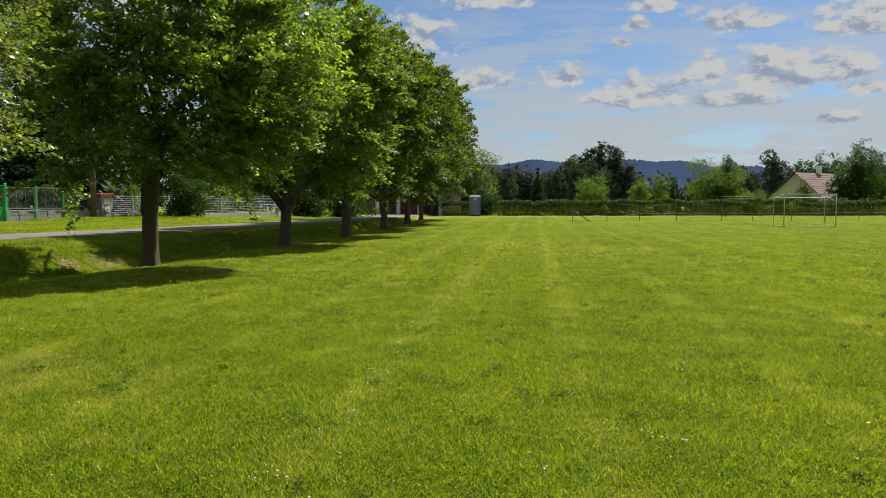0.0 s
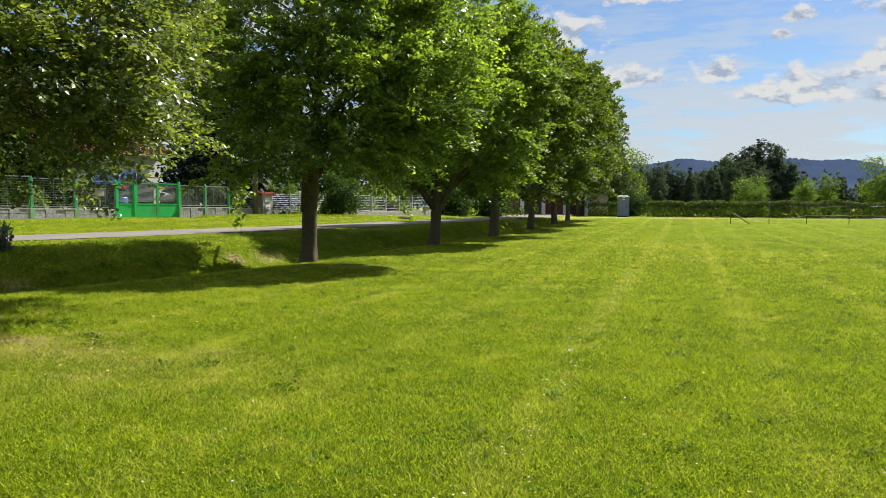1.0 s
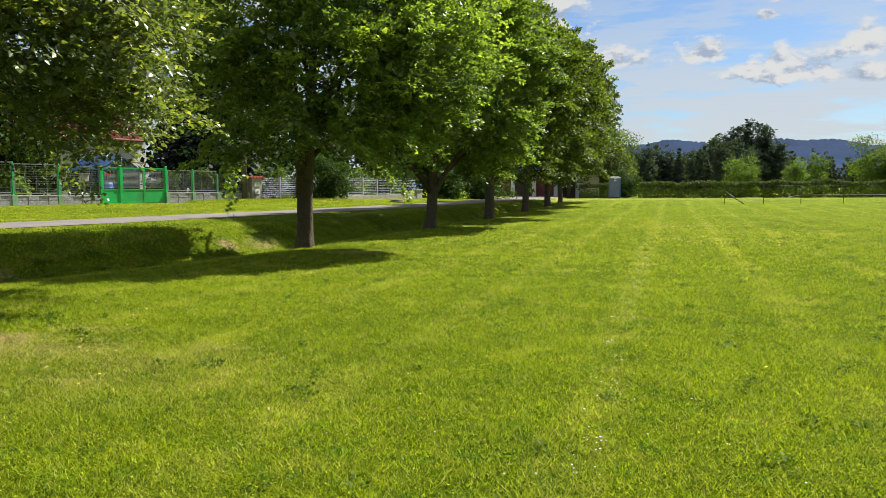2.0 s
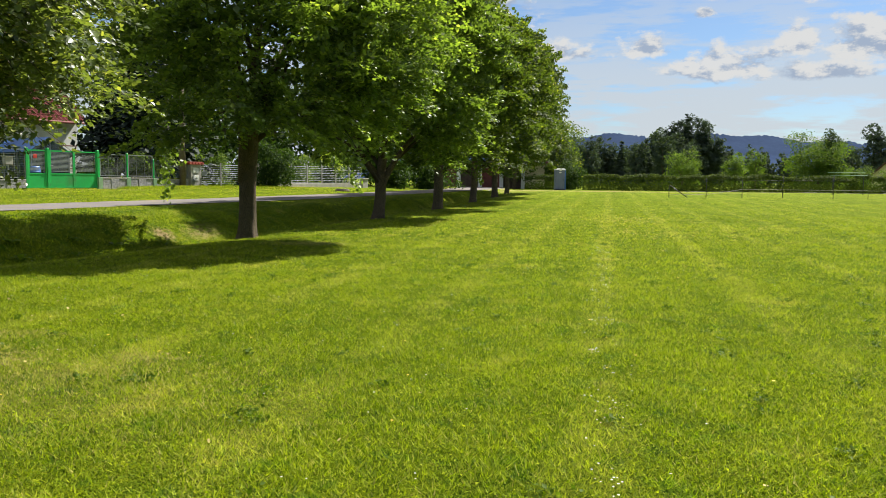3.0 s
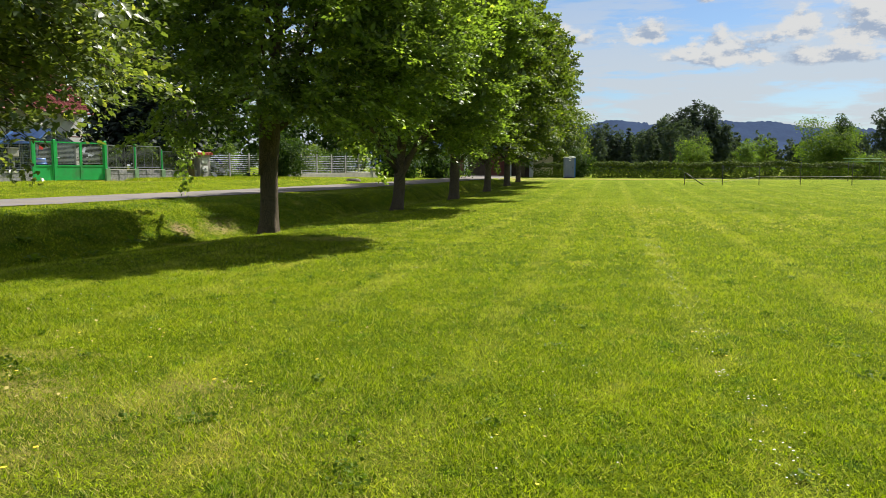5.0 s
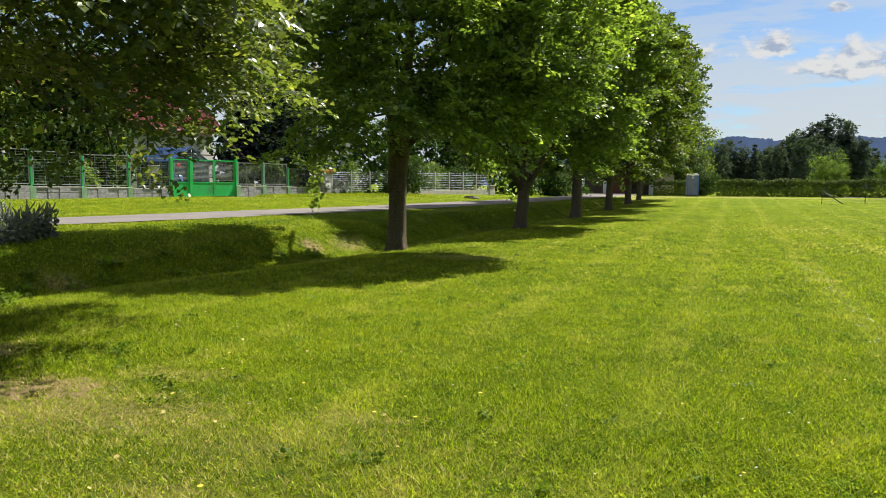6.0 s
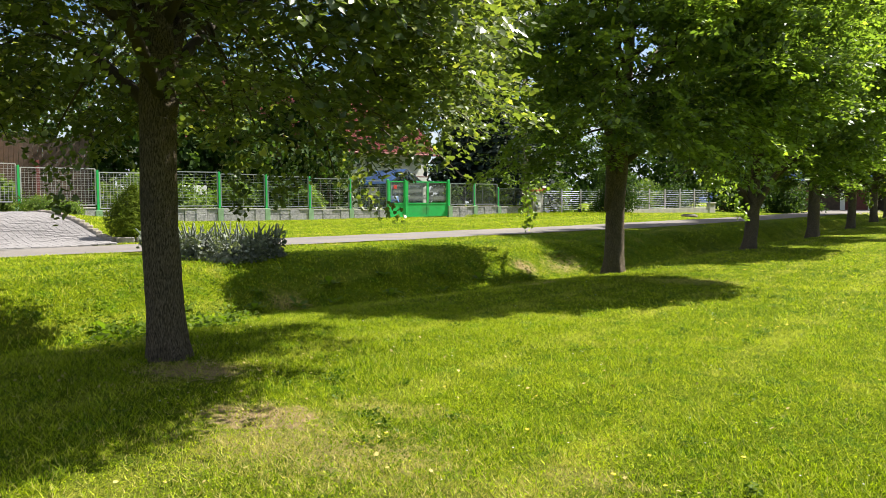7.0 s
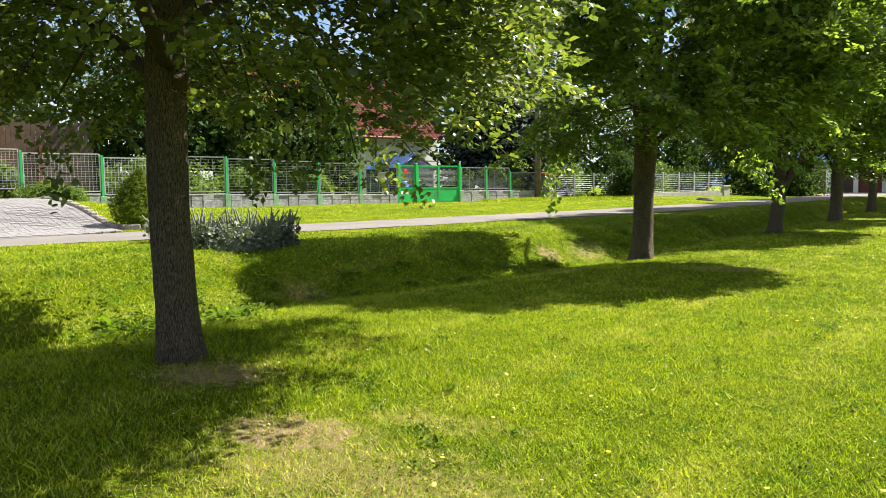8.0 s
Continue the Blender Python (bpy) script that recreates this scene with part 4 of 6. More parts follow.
def fence_bay(s, length, base, plinth_h, top, rows, cols, group, label, frame="wire", wires="wire", post_mat="green", plinth=True):
    """One bay: post, plinth of split blocks with coping, wire panel. Heights above the base."""
    bay = fence_thing("fence_bay", s, base, label, "fence", group)
    part("post", boxed((-0.035, -0.035, -0.3), (0.035, 0.035, top + 0.08), 0.006), M[post_mat], bay, "bright green steel post" if post_mat == "green" else "")
    if plinth:
        part("pier", boxed((-0.11, -0.13, -0.3), (0.11, 0.1, plinth_h + 0.02), 0.01), M["greenpost"], bay, "pale green concrete pier")
        n = max(2, int(length / 0.4))
        for r in range(2):
            for i in range(n):
                a, b = 0.11 + (length - 0.22) * i / n, 0.11 + (length - 0.22) * (i + 1) / n
                g = 0.006 + 0.012 * ((i * 7 + r * 3 + int(s * 10)) % 3)
                z0, z1 = (-0.3, plinth_h * 0.45) if r == 0 else (plinth_h * 0.45, plinth_h - 0.05)
                part("block", boxed((a + 0.004, -0.1 - g, z0 + 0.004), (b - 0.004, 0.08, z1 - 0.004), 0.012), M["plinth"], bay)
        part("coping", boxed((0.11, -0.13, plinth_h - 0.05), (length - 0.11, 0.11, plinth_h), 0.008), M["coping"], bay)
    wire_panel(bay, 0.07, length - 0.07, plinth_h + 0.08, top, rows, cols, M[frame], M[wires])
    return bay


G = "garden fence bays"
for i in range(5):
    fence_bay(-1.92 * (i + 1), 1.92, 0.74 + 0.03 * i, 0.42, 1.66 + 0.03 * i, 12, 4, G, "framed wire fence bay with green post on a grey stone plinth")
for i in range(3):
    fence_bay(-9.6 - 2.45 * (i + 1), 2.45, 1.06 + 0.12 * i, 0.16, 1.5, 15, 20, "white mesh fence bays", "white square mesh fence bay with green post", "whitewire", "whitewire", "green", i < 2)
for i in range(2):
    fence_bay(3.42 + 1.52 * i, 1.52, 0.8, 0.46, 1.52, 20, 3, G, "dark wire fence bay next to the green gate")
fence_bay(3.42 + 3.04, 2.2, 0.8, 0.42, 1.3, 18, 2, G, "low wire fence bay overgrown with climbing plants")


def green_gate():
    """A small leaf and a two-part drive gate: sheet steel below, wire above."""
    gate = fence_thing("garden_gate", 0, 0.76, "bright green steel gate with sheet lower panels, closed", "gate")
    for x, h in ((0.0, 1.72), (0.95, 1.74), (3.37, 1.74)):
        p = part("gate_post", boxed((x - 0.055, -0.055, -0.3), (x + 0.055, 0.055, h), 0.01), M["green"], gate)
    for a, b in ((0.09, 0.86), (1.05, 2.15), (2.2, 3.28)):
        leaf = new("gate_leaf")
        leaf.parent = gate
        bm = bmesh.new()
        add_box(bm, (a, -0.02, 0.06), (b, 0.02, 0.64), 0.006)
        part("lower_sheet", bm, M["green"], leaf)
        bm = bmesh.new()
        for z in (0.06, 0.64, 1.62):
            add_box(bm, (a, -0.032, z - 0.028), (b, 0.032, z + 0.028))
        for x in (a, b):
            add_box(bm, (x - 0.028, -0.03, 0.04), (x + 0.028, 0.03, 1.64))
        part("leaf_frame", bm, M["green"], leaf)
        for i in range(1, 17):
            z = 0.7 + 0.9 * i / 17
            part("wire", boxed((a + 0.03, -0.01, z - 0.011), (b - 0.03, 0.01, z + 0.011)), M["wire"], leaf)
    part("sign", boxed((0.28, -0.05, 1.3), (0.44, -0.04, 1.46), 0.004), M["sign"], gate, "small red warning plate")
    part("handle", tube([(1.0, -0.06, 0.98), (1.0, -0.1, 0.98), (1.12, -0.1, 0.98)], 0.012, 6), M["wire"], gate)


green_gate()


def letter_box(x, y, z):
    b = thing("letter_box", (x, y, z), "pale letter box on a post behind the fence", "letter box", turn=F_TURN)
    part("post", boxed((-0.03, -0.03, -0.3), (0.03, 0.03, 1.0)), M["wire"], b)
    part("body", boxed((-0.16, -0.12, 1.0), (0.16, 0.12, 1.32), 0.015), M["coping"], b)
    bm = bmesh.new()
    add_box(bm, (-0.2, -0.16, 1.32), (0.2, 0.16, 1.36), 0.01)
    part("roof", bm, M["coping"], b)


letter_box(*on_fence(-0.55, 0.4), 0.76)


def pillar():
    x, y = on_fence(9.0)
    p = thing("gate_pillar", (x, y, 0.76), "rendered pillar with a red clay cap and letter slots", "pillar", turn=F_TURN)
    part("shaft", boxed((-0.36, -0.2, -0.3), (0.36, 0.2, 1.2), 0.012), M["coping"], p)
    bm = bmesh.new()
    add_box(bm, (-0.42, -0.26, 1.2), (0.42, 0.26, 1.25), 0.006)
    for k in range(5):
        add_tube(bm, [(-0.4 + 0.2 * k, -0.27, 1.27), (-0.4 + 0.2 * k, 0.27, 1.27)], 0.075, 8)
    part("cap", bm, M["redcap"], p)
    for z in (0.38, 0.78):
        part("letter_flap", boxed((-0.2, -0.215, z), (0.16, -0.2, z + 0.26), 0.004), M["white"], p)


pillar()


def slat_bay(s, length, base, plinth):
    bay = fence_thing("rail_fence_bay", s, base, "grey fence bay of flat horizontal rails between pale posts", "fence", "rail fence bays")
    part("post", boxed((-0.03, -0.03, -0.3), (0.03, 0.03, 1.32), 0.006), M["coping"], bay, "pale grey steel post")
    for i in range(10):
        z = 0.22 + i * 0.108
        part("rail", boxed((0.04, -0.012, z), (length - 0.04, 0.012, z + 0.02), 0.003), M["wire"], bay)
    if plinth:
        part("plinth", boxed((0, -0.09, -0.3), (length, 0.09, 0.17), 0.01), M["coping"], bay)
    return bay


for i in range(10):
    slat_bay(9.45 + 1.45 * i, 1.45, 0.76 + 0.012 * i, i > 3)
end = fence_thing("end_pier", 9.45 + 14.6, 0.85, "low concrete pier closing the rail fence", "pillar")
part("pier_shaft", boxed((-0.12, -0.12, -0.3), (0.5, 0.12, 0.42), 0.012), M["coping"], end)
part("pier_cap", boxed((-0.16, -0.16, 0.42), (0.55, 0.16, 0.5), 0.012), M["coping"], end)


# ---------------------------------------------------------------- poles
def utility_pole(x, y, h, r, mat, label):
    p = thing("utility_pole", at_ground(x, y), label, "pole")
    part("shaft", tube([(0, 0, -0.4), (0, 0, h * 0.5), (0, 0, h)], [r, r * 0.9, r * 0.75], 10), M[mat], p)
    return p


utility_pole(*on_fence(8.1, -0.2), 7.5, 0.16, "pole", "weathered wooden utility pole beside the fence")
utility_pole(*on_fence(9.5, 2.6), 8.5, 0.17, "concrete", "pale concrete utility pole in the garden")


# ---------------------------------------------------------------- driveway on the near side of the fence
def driveway():
    """Setts climbing from the lane, edged by kerb stones."""
    a = Vector((-18.1, 15.4))
    d = Vector((-0.93, 0.365)).normalized()
    n = Vector((d.y, -d.x))          # towards -y
    nu, nv = 30, 16
    v = []
    for i in range(nu + 1):
        for j in range(nv + 1):
            p = a + d * (i * 0.6 - 0.8) - n * 0.0 + Vector((0, -1)) * (j * 0.6)
            v.append((p.x, p.y, float(land(p.x, p.y)) + 0.02))
    f = [k for i in range(nu) for j in range(nv) for k in (i * (nv + 1) + j, i * (nv + 1) + j + 1, (i + 1) * (nv + 1) + j + 1, (i + 1) * (nv + 1) + j)]
    ob = mesh_ob("driveway", fast_mesh("driveway", np.array(v), np.array(f), 4), M["setts"])
    tagged(ob, "grey stone sett driveway climbing from the lane", "driveway", kind="structure")
    rng = np.random.default_rng(9)
    mesh = bpy.data.meshes.new("sett")
    add_box(bm := bmesh.new(), (-0.072, -0.076, -0.05), (0.072, 0.076, 0.02), 0.012)
    bm.to_mesh(mesh)
    bm.free()
    mesh.materials.append(M["sett"])
    rest_v, rest_f, count = [], [], 0
    block = np.array([v.co for v in mesh.vertices])
    faces = [tuple(q.vertices) for q in mesh.polygons]
    for i in range(52):
        for j in range(44):
            p = a + d * (i * 0.15 - 0.75 + 0.075 * (j % 2)) + Vector((0, -0.16)) * (j + 0.8)
            if p.x > np.interp(p.y, ROAD_Y, ROAD_FAR) - 0.05:
                continue
            z = float(land(p.x, p.y)) + 0.025 + rng.uniform(-0.006, 0.006)
            turn = Matrix.Rotation(math.atan2(d.y, d.x) + rng.uniform(-0.05, 0.05), 4, "Z")
            if i < 16 and count < 300:
                piece = new("sett", mesh)
                piece.parent = ob
                piece.matrix_basis = Matrix.Translation((p.x, p.y, z)) @ turn
                count += 1
            else:
                k = len(rest_v) * len(block)
                rest_v.append(block @ np.array(turn.to_3x3()).T + np.array((p.x, p.y, z)))
                rest_f += [tuple(q + k for q in f) for f in faces]
    data = bpy.data.meshes.new("setts")
    data.from_pydata(np.concatenate(rest_v).tolist(), [], rest_f)
    tagged(mesh_ob("setts", data, M["sett"], ob), kind="stuff")
    kerb = thing("kerb", (a.x, a.y, float(land(a.x, a.y))), "rough granite kerb edging the driveway", "kerb")
    kerb["kind"] = "structure"
    mesh = bpy.data.meshes.new("kerb_stone")
    add_box(bm := bmesh.new(), (-0.2, -0.08, -0.15), (0.19, 0.08, 0.1), 0.02)
    bm.to_mesh(mesh)
    bm.free()
    mesh.materials.append(M["kerb"])
    rng = np.random.default_rng(5)
    for i in range(42):
        p = a + d * (i * 0.4)
        ob = new("kerb_stone", mesh)
        ob.parent = kerb
        ob.matrix_basis = Matrix.Translation((p.x - a.x, p.y - a.y + 0.1, float(land(p.x, p.y) - land(a.x, a.y)) + rng.uniform(-0.02, 0.02))) @ Matrix.Rotation(math.atan2(d.y, d.x) + rng.uniform(-0.06, 0.06), 4, "Z")
    for i in range(5):      # stones turning along the lane
        ob = new("kerb_stone", mesh)
        ob.parent = kerb
        ob.matrix_basis = Matrix.Translation((0.35 + 0.25 * i, 0.2 + 0.36 * i, rng.uniform(-0.02, 0.03))) @ Matrix.Rotation(0.95 + rng.uniform(-0.1, 0.1), 4, "Z")


driveway()


# ---------------------------------------------------------------- houses
def tiled_roof(parent, x0, x1, eave_y, eave_z, ridge_y, ridge_z, mat, wave_w=0.24, rows=12):
    """A pitched roof with rolls of tiles in stepped courses, from eave to ridge and down the other side."""
    for side in (0, 1):
        bm = bmesh.new()
        nx = int((x1 - x0) / wave_w * 4)
        ey = eave_y if side == 0 else 2 * ridge_y - eave_y
        prev = None
        for r in range(rows):
            lines = []
            for e in (0, 1):
                k = (r + e) / rows
                y, z = ey + (ridge_y - ey) * k, eave_z + (ridge_z - eave_z) * k + (0.05 if e == 0 else 0.0)
                lines.append([bm.verts.new((x0 + (x1 - x0) * i / nx, y, z + 0.035 * math.sin(i * math.pi / 2))) for i in range(nx + 1)])
            for i in range(nx):
                bm.faces.new((lines[0][i], lines[0][i + 1], lines[1][i + 1], lines[1][i]))
            if prev:
                for i in range(nx):
                    bm.faces.new((prev[i], prev[i + 1], lines[0][i + 1], lines[0][i]))
            prev = lines[1]
        part("roof_slope", bm, mat, parent)
    part("ridge", tube([(x0, ridge_y, ridge_z + 0.03), (x1, ridge_y, ridge_z + 0.03)], 0.13, 8), mat, parent)


def window_at(parent, x, y, z, w, h, out=-1):
    win = new("window")
    win.parent = parent
    part("pane", boxed((x, y + out * 0.012, z), (x + w, y + 0.05, z + h)), M["window"], win)
    bm = bmesh.new()
    for a, b in (((x - 0.06, z - 0.06), (x + w + 0.06, z)), ((x - 0.06, z + h), (x + w + 0.06, z + h + 0.06)), ((x - 0.06, z), (x, z + h)), ((x + w, z), (x + w + 0.06, z + h)), ((x + w / 2 - 0.025, z), (x + w / 2 + 0.025, z + h))):
        add_box(bm, (a[0], y - 0.05, a[1]), (b[0], y + 0.04, b[1]))
    part("window_frame", bm, M["white"], win)


def red_roof_house():
    x, y = on_fence(1.4, 13.5)
    h = thing("house", (x, y, 0.7), "white house with red tiled roof behind the garden", "house", turn=F_TURN)
    x0, x1, deep, eave, ridge = -6.5, 10.5, 9.0, 4.1, 8.5
    bm = bmesh.new()
    add_box(bm, (x0, 0, -0.5), (x1, deep, eave))
    part("wall", bm, M["white"], h)
    for gx in (x0, x1 - 0.02):
        bm = bmesh.new()
        vs = [bm.verts.new((gx + dx, yy, zz)) for dx in (0, 0.02) for yy, zz in ((0, eave), (deep, eave), (deep / 2, ridge - 0.1))]
        bm.faces.new(vs[:3]); bm.faces.new(vs[3:][::-1])
        for i in range(3):
            bm.faces.new((vs[i], vs[(i + 1) % 3], vs[3 + (i + 1) % 3], vs[3 + i]))
        part("gable", bm, M["render"], h)
    tiled_roof(h, x0 - 0.4, x1 + 0.4, -0.6, eave - 0.15, deep / 2, ridge, M["tile"], 0.3, 14)
    part("gutter", tube([(x0 - 0.4, -0.66, eave - 0.2), (x1 + 0.4, -0.66, eave - 0.2)], 0.07, 8), M["darkred"], h)
    for wx in (-5, -1.5, 8.2):
        window_at(h, wx, 0, 1.3, 1.2, 1.4)
    for px in (7.0, 7.7, 8.4):
        part("porch_post", boxed((px - 0.06, -1.3, -0.5), (px + 0.06, -1.18, 2.6), 0.01), M["darkred"], h, "dark red porch post")
    for pz in (1.0, 1.9, 2.4):
        part("porch_rail", boxed((6.9, -1.28, pz), (9.6, -1.2, pz + 0.07), 0.006), M["darkred"], h)
    part("downpipe", tube([(5.7, -0.1, -0.4), (5.7, -0.1, eave - 0.2)], 0.06, 8), M["darkmetal"], h)
    part("chimney", boxed((1.2, deep / 2 - 0.8, 6.6), (1.8, deep / 2 - 0.2, 8.9), 0.02), M["tile"], h)


def gable_house(x, y, turn, wide, deep, eave, ridge, wall, roof, label, boards=None):
    """A house seen gable first."""
    h = thing("house", at_ground(x, y, -0.2), label, "house", turn=turn)
    part("wall", boxed((-wide / 2, 0, -0.5), (wide / 2, deep, eave)), wall, h)
    for gy in (0.0, deep - 0.02):
        bm = bmesh.new()
        vs = [bm.verts.new((xx, gy + dy, zz)) for dy in (0, 0.02) for xx, zz in ((-wide / 2, eave), (wide / 2, eave), (0, ridge))]
        bm.faces.new(vs[:3]); bm.faces.new(vs[3:][::-1])
        for i in range(3):
            bm.faces.new((vs[i], vs[(i + 1) % 3], vs[3 + (i + 1) % 3], vs[3 + i]))
        part("gable", bm, wall, h)
    for s in (-1, 1):
        bm = bmesh.new()
        slope = math.atan2(ridge - eave, wide / 2)
        length = math.hypot(ridge - eave, wide / 2) + 0.6
        n = 12
        m = Matrix.Translation((0, 0, ridge)) @ Matrix.Scale(s, 4, (1, 0, 0)) @ Matrix.Rotation(slope, 4, "Y")
        prof = [(0, 0.0)] + [q for r in range(n) for q in ((length * r / n, 0.05), (length * (r + 1) / n, 0.09))] + [(length, 0.0)]
        ends = [[bm.verts.new(m @ Vector((a, yy, b))) for a, b in prof] for yy in (-0.5, deep + 0.5)]
        for k in range(len(prof)):
            q = (k + 1) % len(prof)
            bm.faces.new((ends[0][k], ends[0][q], ends[1][q], ends[1][k]))
        bm.faces.new(ends[0])
        bm.faces.new(ends[1][::-1])
        bmesh.ops.recalc_face_normals(bm, faces=bm.faces)
        part("roof_slope", bm, roof, h)
        if boards:
            bm = bmesh.new()
            add_box(bm, (0, -0.56, -0.12), (length, -0.5, 0.1), 0, Matrix.Translation((0, 0, ridge)) @ Matrix.Scale(s, 4, (1, 0, 0)) @ Matrix.Rotation(slope, 4, "Y"))
            bmesh.ops.recalc_face_normals(bm, faces=bm.faces)
            part("barge_board", bm, boards, h)
    window_at(h, -0.5, 0, eave - 1.6, 1.0, 1.2)
    return h


red_roof_house()
gable_house(-41.1, 42.5, 0.75, 7.0, 9, 3.7, 7.95, M["cream"], M["oldtile"], "cream house with orange barge boards behind garden trees", M["orange"])
far_house = gable_house(56.5, 126, -1.0, 10, 15, 2.4, 6.6, M["cream"], M["oldtile"], "low far house with weathered red roof")
part("chimney", boxed((-0.3, 6.0, 6.3), (0.35, 6.6, 7.8), 0.02), M["white"], far_house)


def greenhouse():
    x, y = on_fence(4.15, 3.2)
    g = thing("greenhouse", (x, y, 0.76), "small greenhouse with blue translucent roof sheets", "greenhouse", turn=F_TURN + math.pi / 2)
    L, W, E, R = 3.2, 1.9, 1.68, 2.32
    fr = bmesh.new()
    for px in (0, L / 3, 2 * L / 3, L):
        for py in (0, W):
            add_box(fr, (px - 0.03, py - 0.03, -0.2), (px + 0.03, py + 0.03, E))
        for s, (ya, yb) in enumerate(((0, W / 2), (W, W / 2))):
            add_tube(fr, [(px, ya, E), (px, yb, R)], 0.03, 6)
    for py, pz in ((0, E), (W, E), (W / 2, R)):
        add_tube(fr, [(-0.05, py, pz), (L + 0.05, py, pz)], 0.03, 6)
    for px in (0, L):
        add_tube(fr, [(px, W / 2, 0), (px, W / 2, R)], 0.025, 6)
    part("frame", fr, M["wire"], g, "grey metal frame")
    for i in range(3):
        for s, (ya, yb) in enumerate(((-0.15, W / 2), (W + 0.15, W / 2))):
            bm = bmesh.new()
            xa, xb = L * i / 3 + 0.02, L * (i + 1) / 3 - 0.02
            za = E - 0.09
            v = [bm.verts.new(c) for c in ((xa, ya, za + 0.04), (xb, ya, za + 0.04), (xb, yb, R + 0.04), (xa, yb, R + 0.04), (xa, ya, za + 0.06), (xb, ya, za + 0.06), (xb, yb, R + 0.06), (xa, yb, R + 0.06))]
            for f in ((0, 1, 2, 3), (4, 7, 6, 5), (0, 4, 5, 1), (1, 5, 6, 2), (2, 6, 7, 3), (3, 7, 4, 0)):
                bm.faces.new([v[k] for k in f])
            bmesh.ops.recalc_face_normals(bm, faces=bm.faces)
            part("roof_sheet", bm, M["greenhouse_roof"], g)
    for i in range(3):
        xa, xb = L * i / 3 + 0.04, L * (i + 1) / 3 - 0.04
        for py in (0, W):
            part("side_pane", boxed((xa, py - 0.006, 0.1), (xb, py + 0.006, E - 0.05)), M["pane"], g)
    for px in (0.0, L):
        bm = bmesh.new()
        v = [bm.verts.new((px + dx, yy, zz)) for dx in (-0.006, 0.006) for yy, zz in ((0.05, 0.1), (W - 0.05, 0.1), (W - 0.05, E), (W / 2, R - 0.06), (0.05, E))]
        bm.faces.new(v[:5]); bm.faces.new(v[5:][::-1])
        part("end_pane", bm, M["pane"], g)


greenhouse()


def rain_barrel(x, y, z):
    b = thing("rain_barrel", (x, y, z), "blue plastic rain barrel behind the gate", "barrel")
    part("body", tube([(0, 0, 0), (0, 0, 0.1), (0, 0, 0.5), (0, 0, 0.9), (0, 0, 1.0)], [0.27, 0.3, 0.33, 0.3, 0.28], 16), M["blue"], b)
    for h in (0.28, 0.72):
        part("hoop", tube([(0, 0, h - 0.02), (0, 0, h + 0.02)], [0.335, 0.335], 16), M["blue"], b)


rain_barrel(*on_fence(2.2, 3.0), 0.76)


def board_fence():
    x, y = on_fence(-20.4, 5.0)
    f = thing("board_fence", (x, y, 1.2), "tall dark brown upright board fence behind the mesh", "fence", turn=F_TURN)
    rng = np.random.default_rng(2)
    for i in range(54):
        h = 2.95 + rng.uniform(-0.16, 0.16)
        part("board", boxed((i * 0.17, -0.012, -0.4), (i * 0.17 + 0.162, 0.012, h), 0.004), M["wood"], f)
    for z in (0.4, 1.6):
        part("rail", boxed((0, 0.012, z), (9.2, 0.07, z + 0.1)), M["wood"], f)
    for px in (1.8, 4.6, 7.2):
        part("post", boxed((px, -0.16, -0.4), (px + 0.12, -0.04, 2.0), 0.008), M["darkred"], f, "dark red square post")


board_fence()


def orange_house():
    h = thing("shed", (*on_fence(-14.75, 3.6), 1.1), "orange boarded shed with a low roof", "shed", turn=F_TURN)
    part("wall", boxed((-6, 0, -0.6), (0, 1.2, 3.4)), M["orange"], h)
    for i in range(30):
        part("board", boxed((-6 + i * 0.2, -0.03, -0.3), (-6 + i * 0.2 + 0.185, 0, 3.4), 0.004), M["orange"], h)
    part("roof", boxed((-6.4, -0.3, 3.4), (0.1, 1.35, 3.55), 0.02), M["oldtile"], h)


orange_house()


def light_wall():
    x, y = on_fence(-9.7, 3.0)
    w = thing("terrace_wall", (x, y, 1.1), "white rendered garden wall with steps", "wall", turn=F_TURN)
    part("wall_body", boxed((-0.9, 0, -0.5), (2.6, 0.25, 1.1), 0.015), M["white"], w)
    for i in range(4):
        part("step", boxed((-0.9, -0.28 * (i + 1), -0.5), (0.3, -0.28 * i, 0.85 - 0.26 * i), 0.01), M["coping"], w)


light_wall()


def garages():
    g = thing("garage_row", (-7.5, 92, 0.35), "row of garages with brown doors and white piers", "garage")
    part("wall", boxed((-6, 0.4, -0.3), (9, 6, 2.9)), M["cream"], g)
    part("roof", boxed((-6.4, -0.3, 2.9), (9.4, 6.4, 3.15), 0.03), M["oldtile"], g)
    for i in range(6):
        x = -6 + i * 2.5
        part("pier", boxed((x - 0.22, 0, -0.3), (x + 0.22, 0.42, 2.9), 0.01), M["white"], g)
        if i < 5:
            door = part("door", boxed((x + 0.22, 0.3, -0.2), (x + 2.28, 0.38, 2.3), 0.008), M["darkred"] if i % 2 else M["wood"], g)
            for k in range(4):
                part("door_board", boxed((x + 0.3 + 0.49 * k, 0.27, -0.1), (x + 0.3 + 0.49 * k + 0.44, 0.3, 2.2)), M["darkred"] if i % 2 else M["wood"], door)


garages()


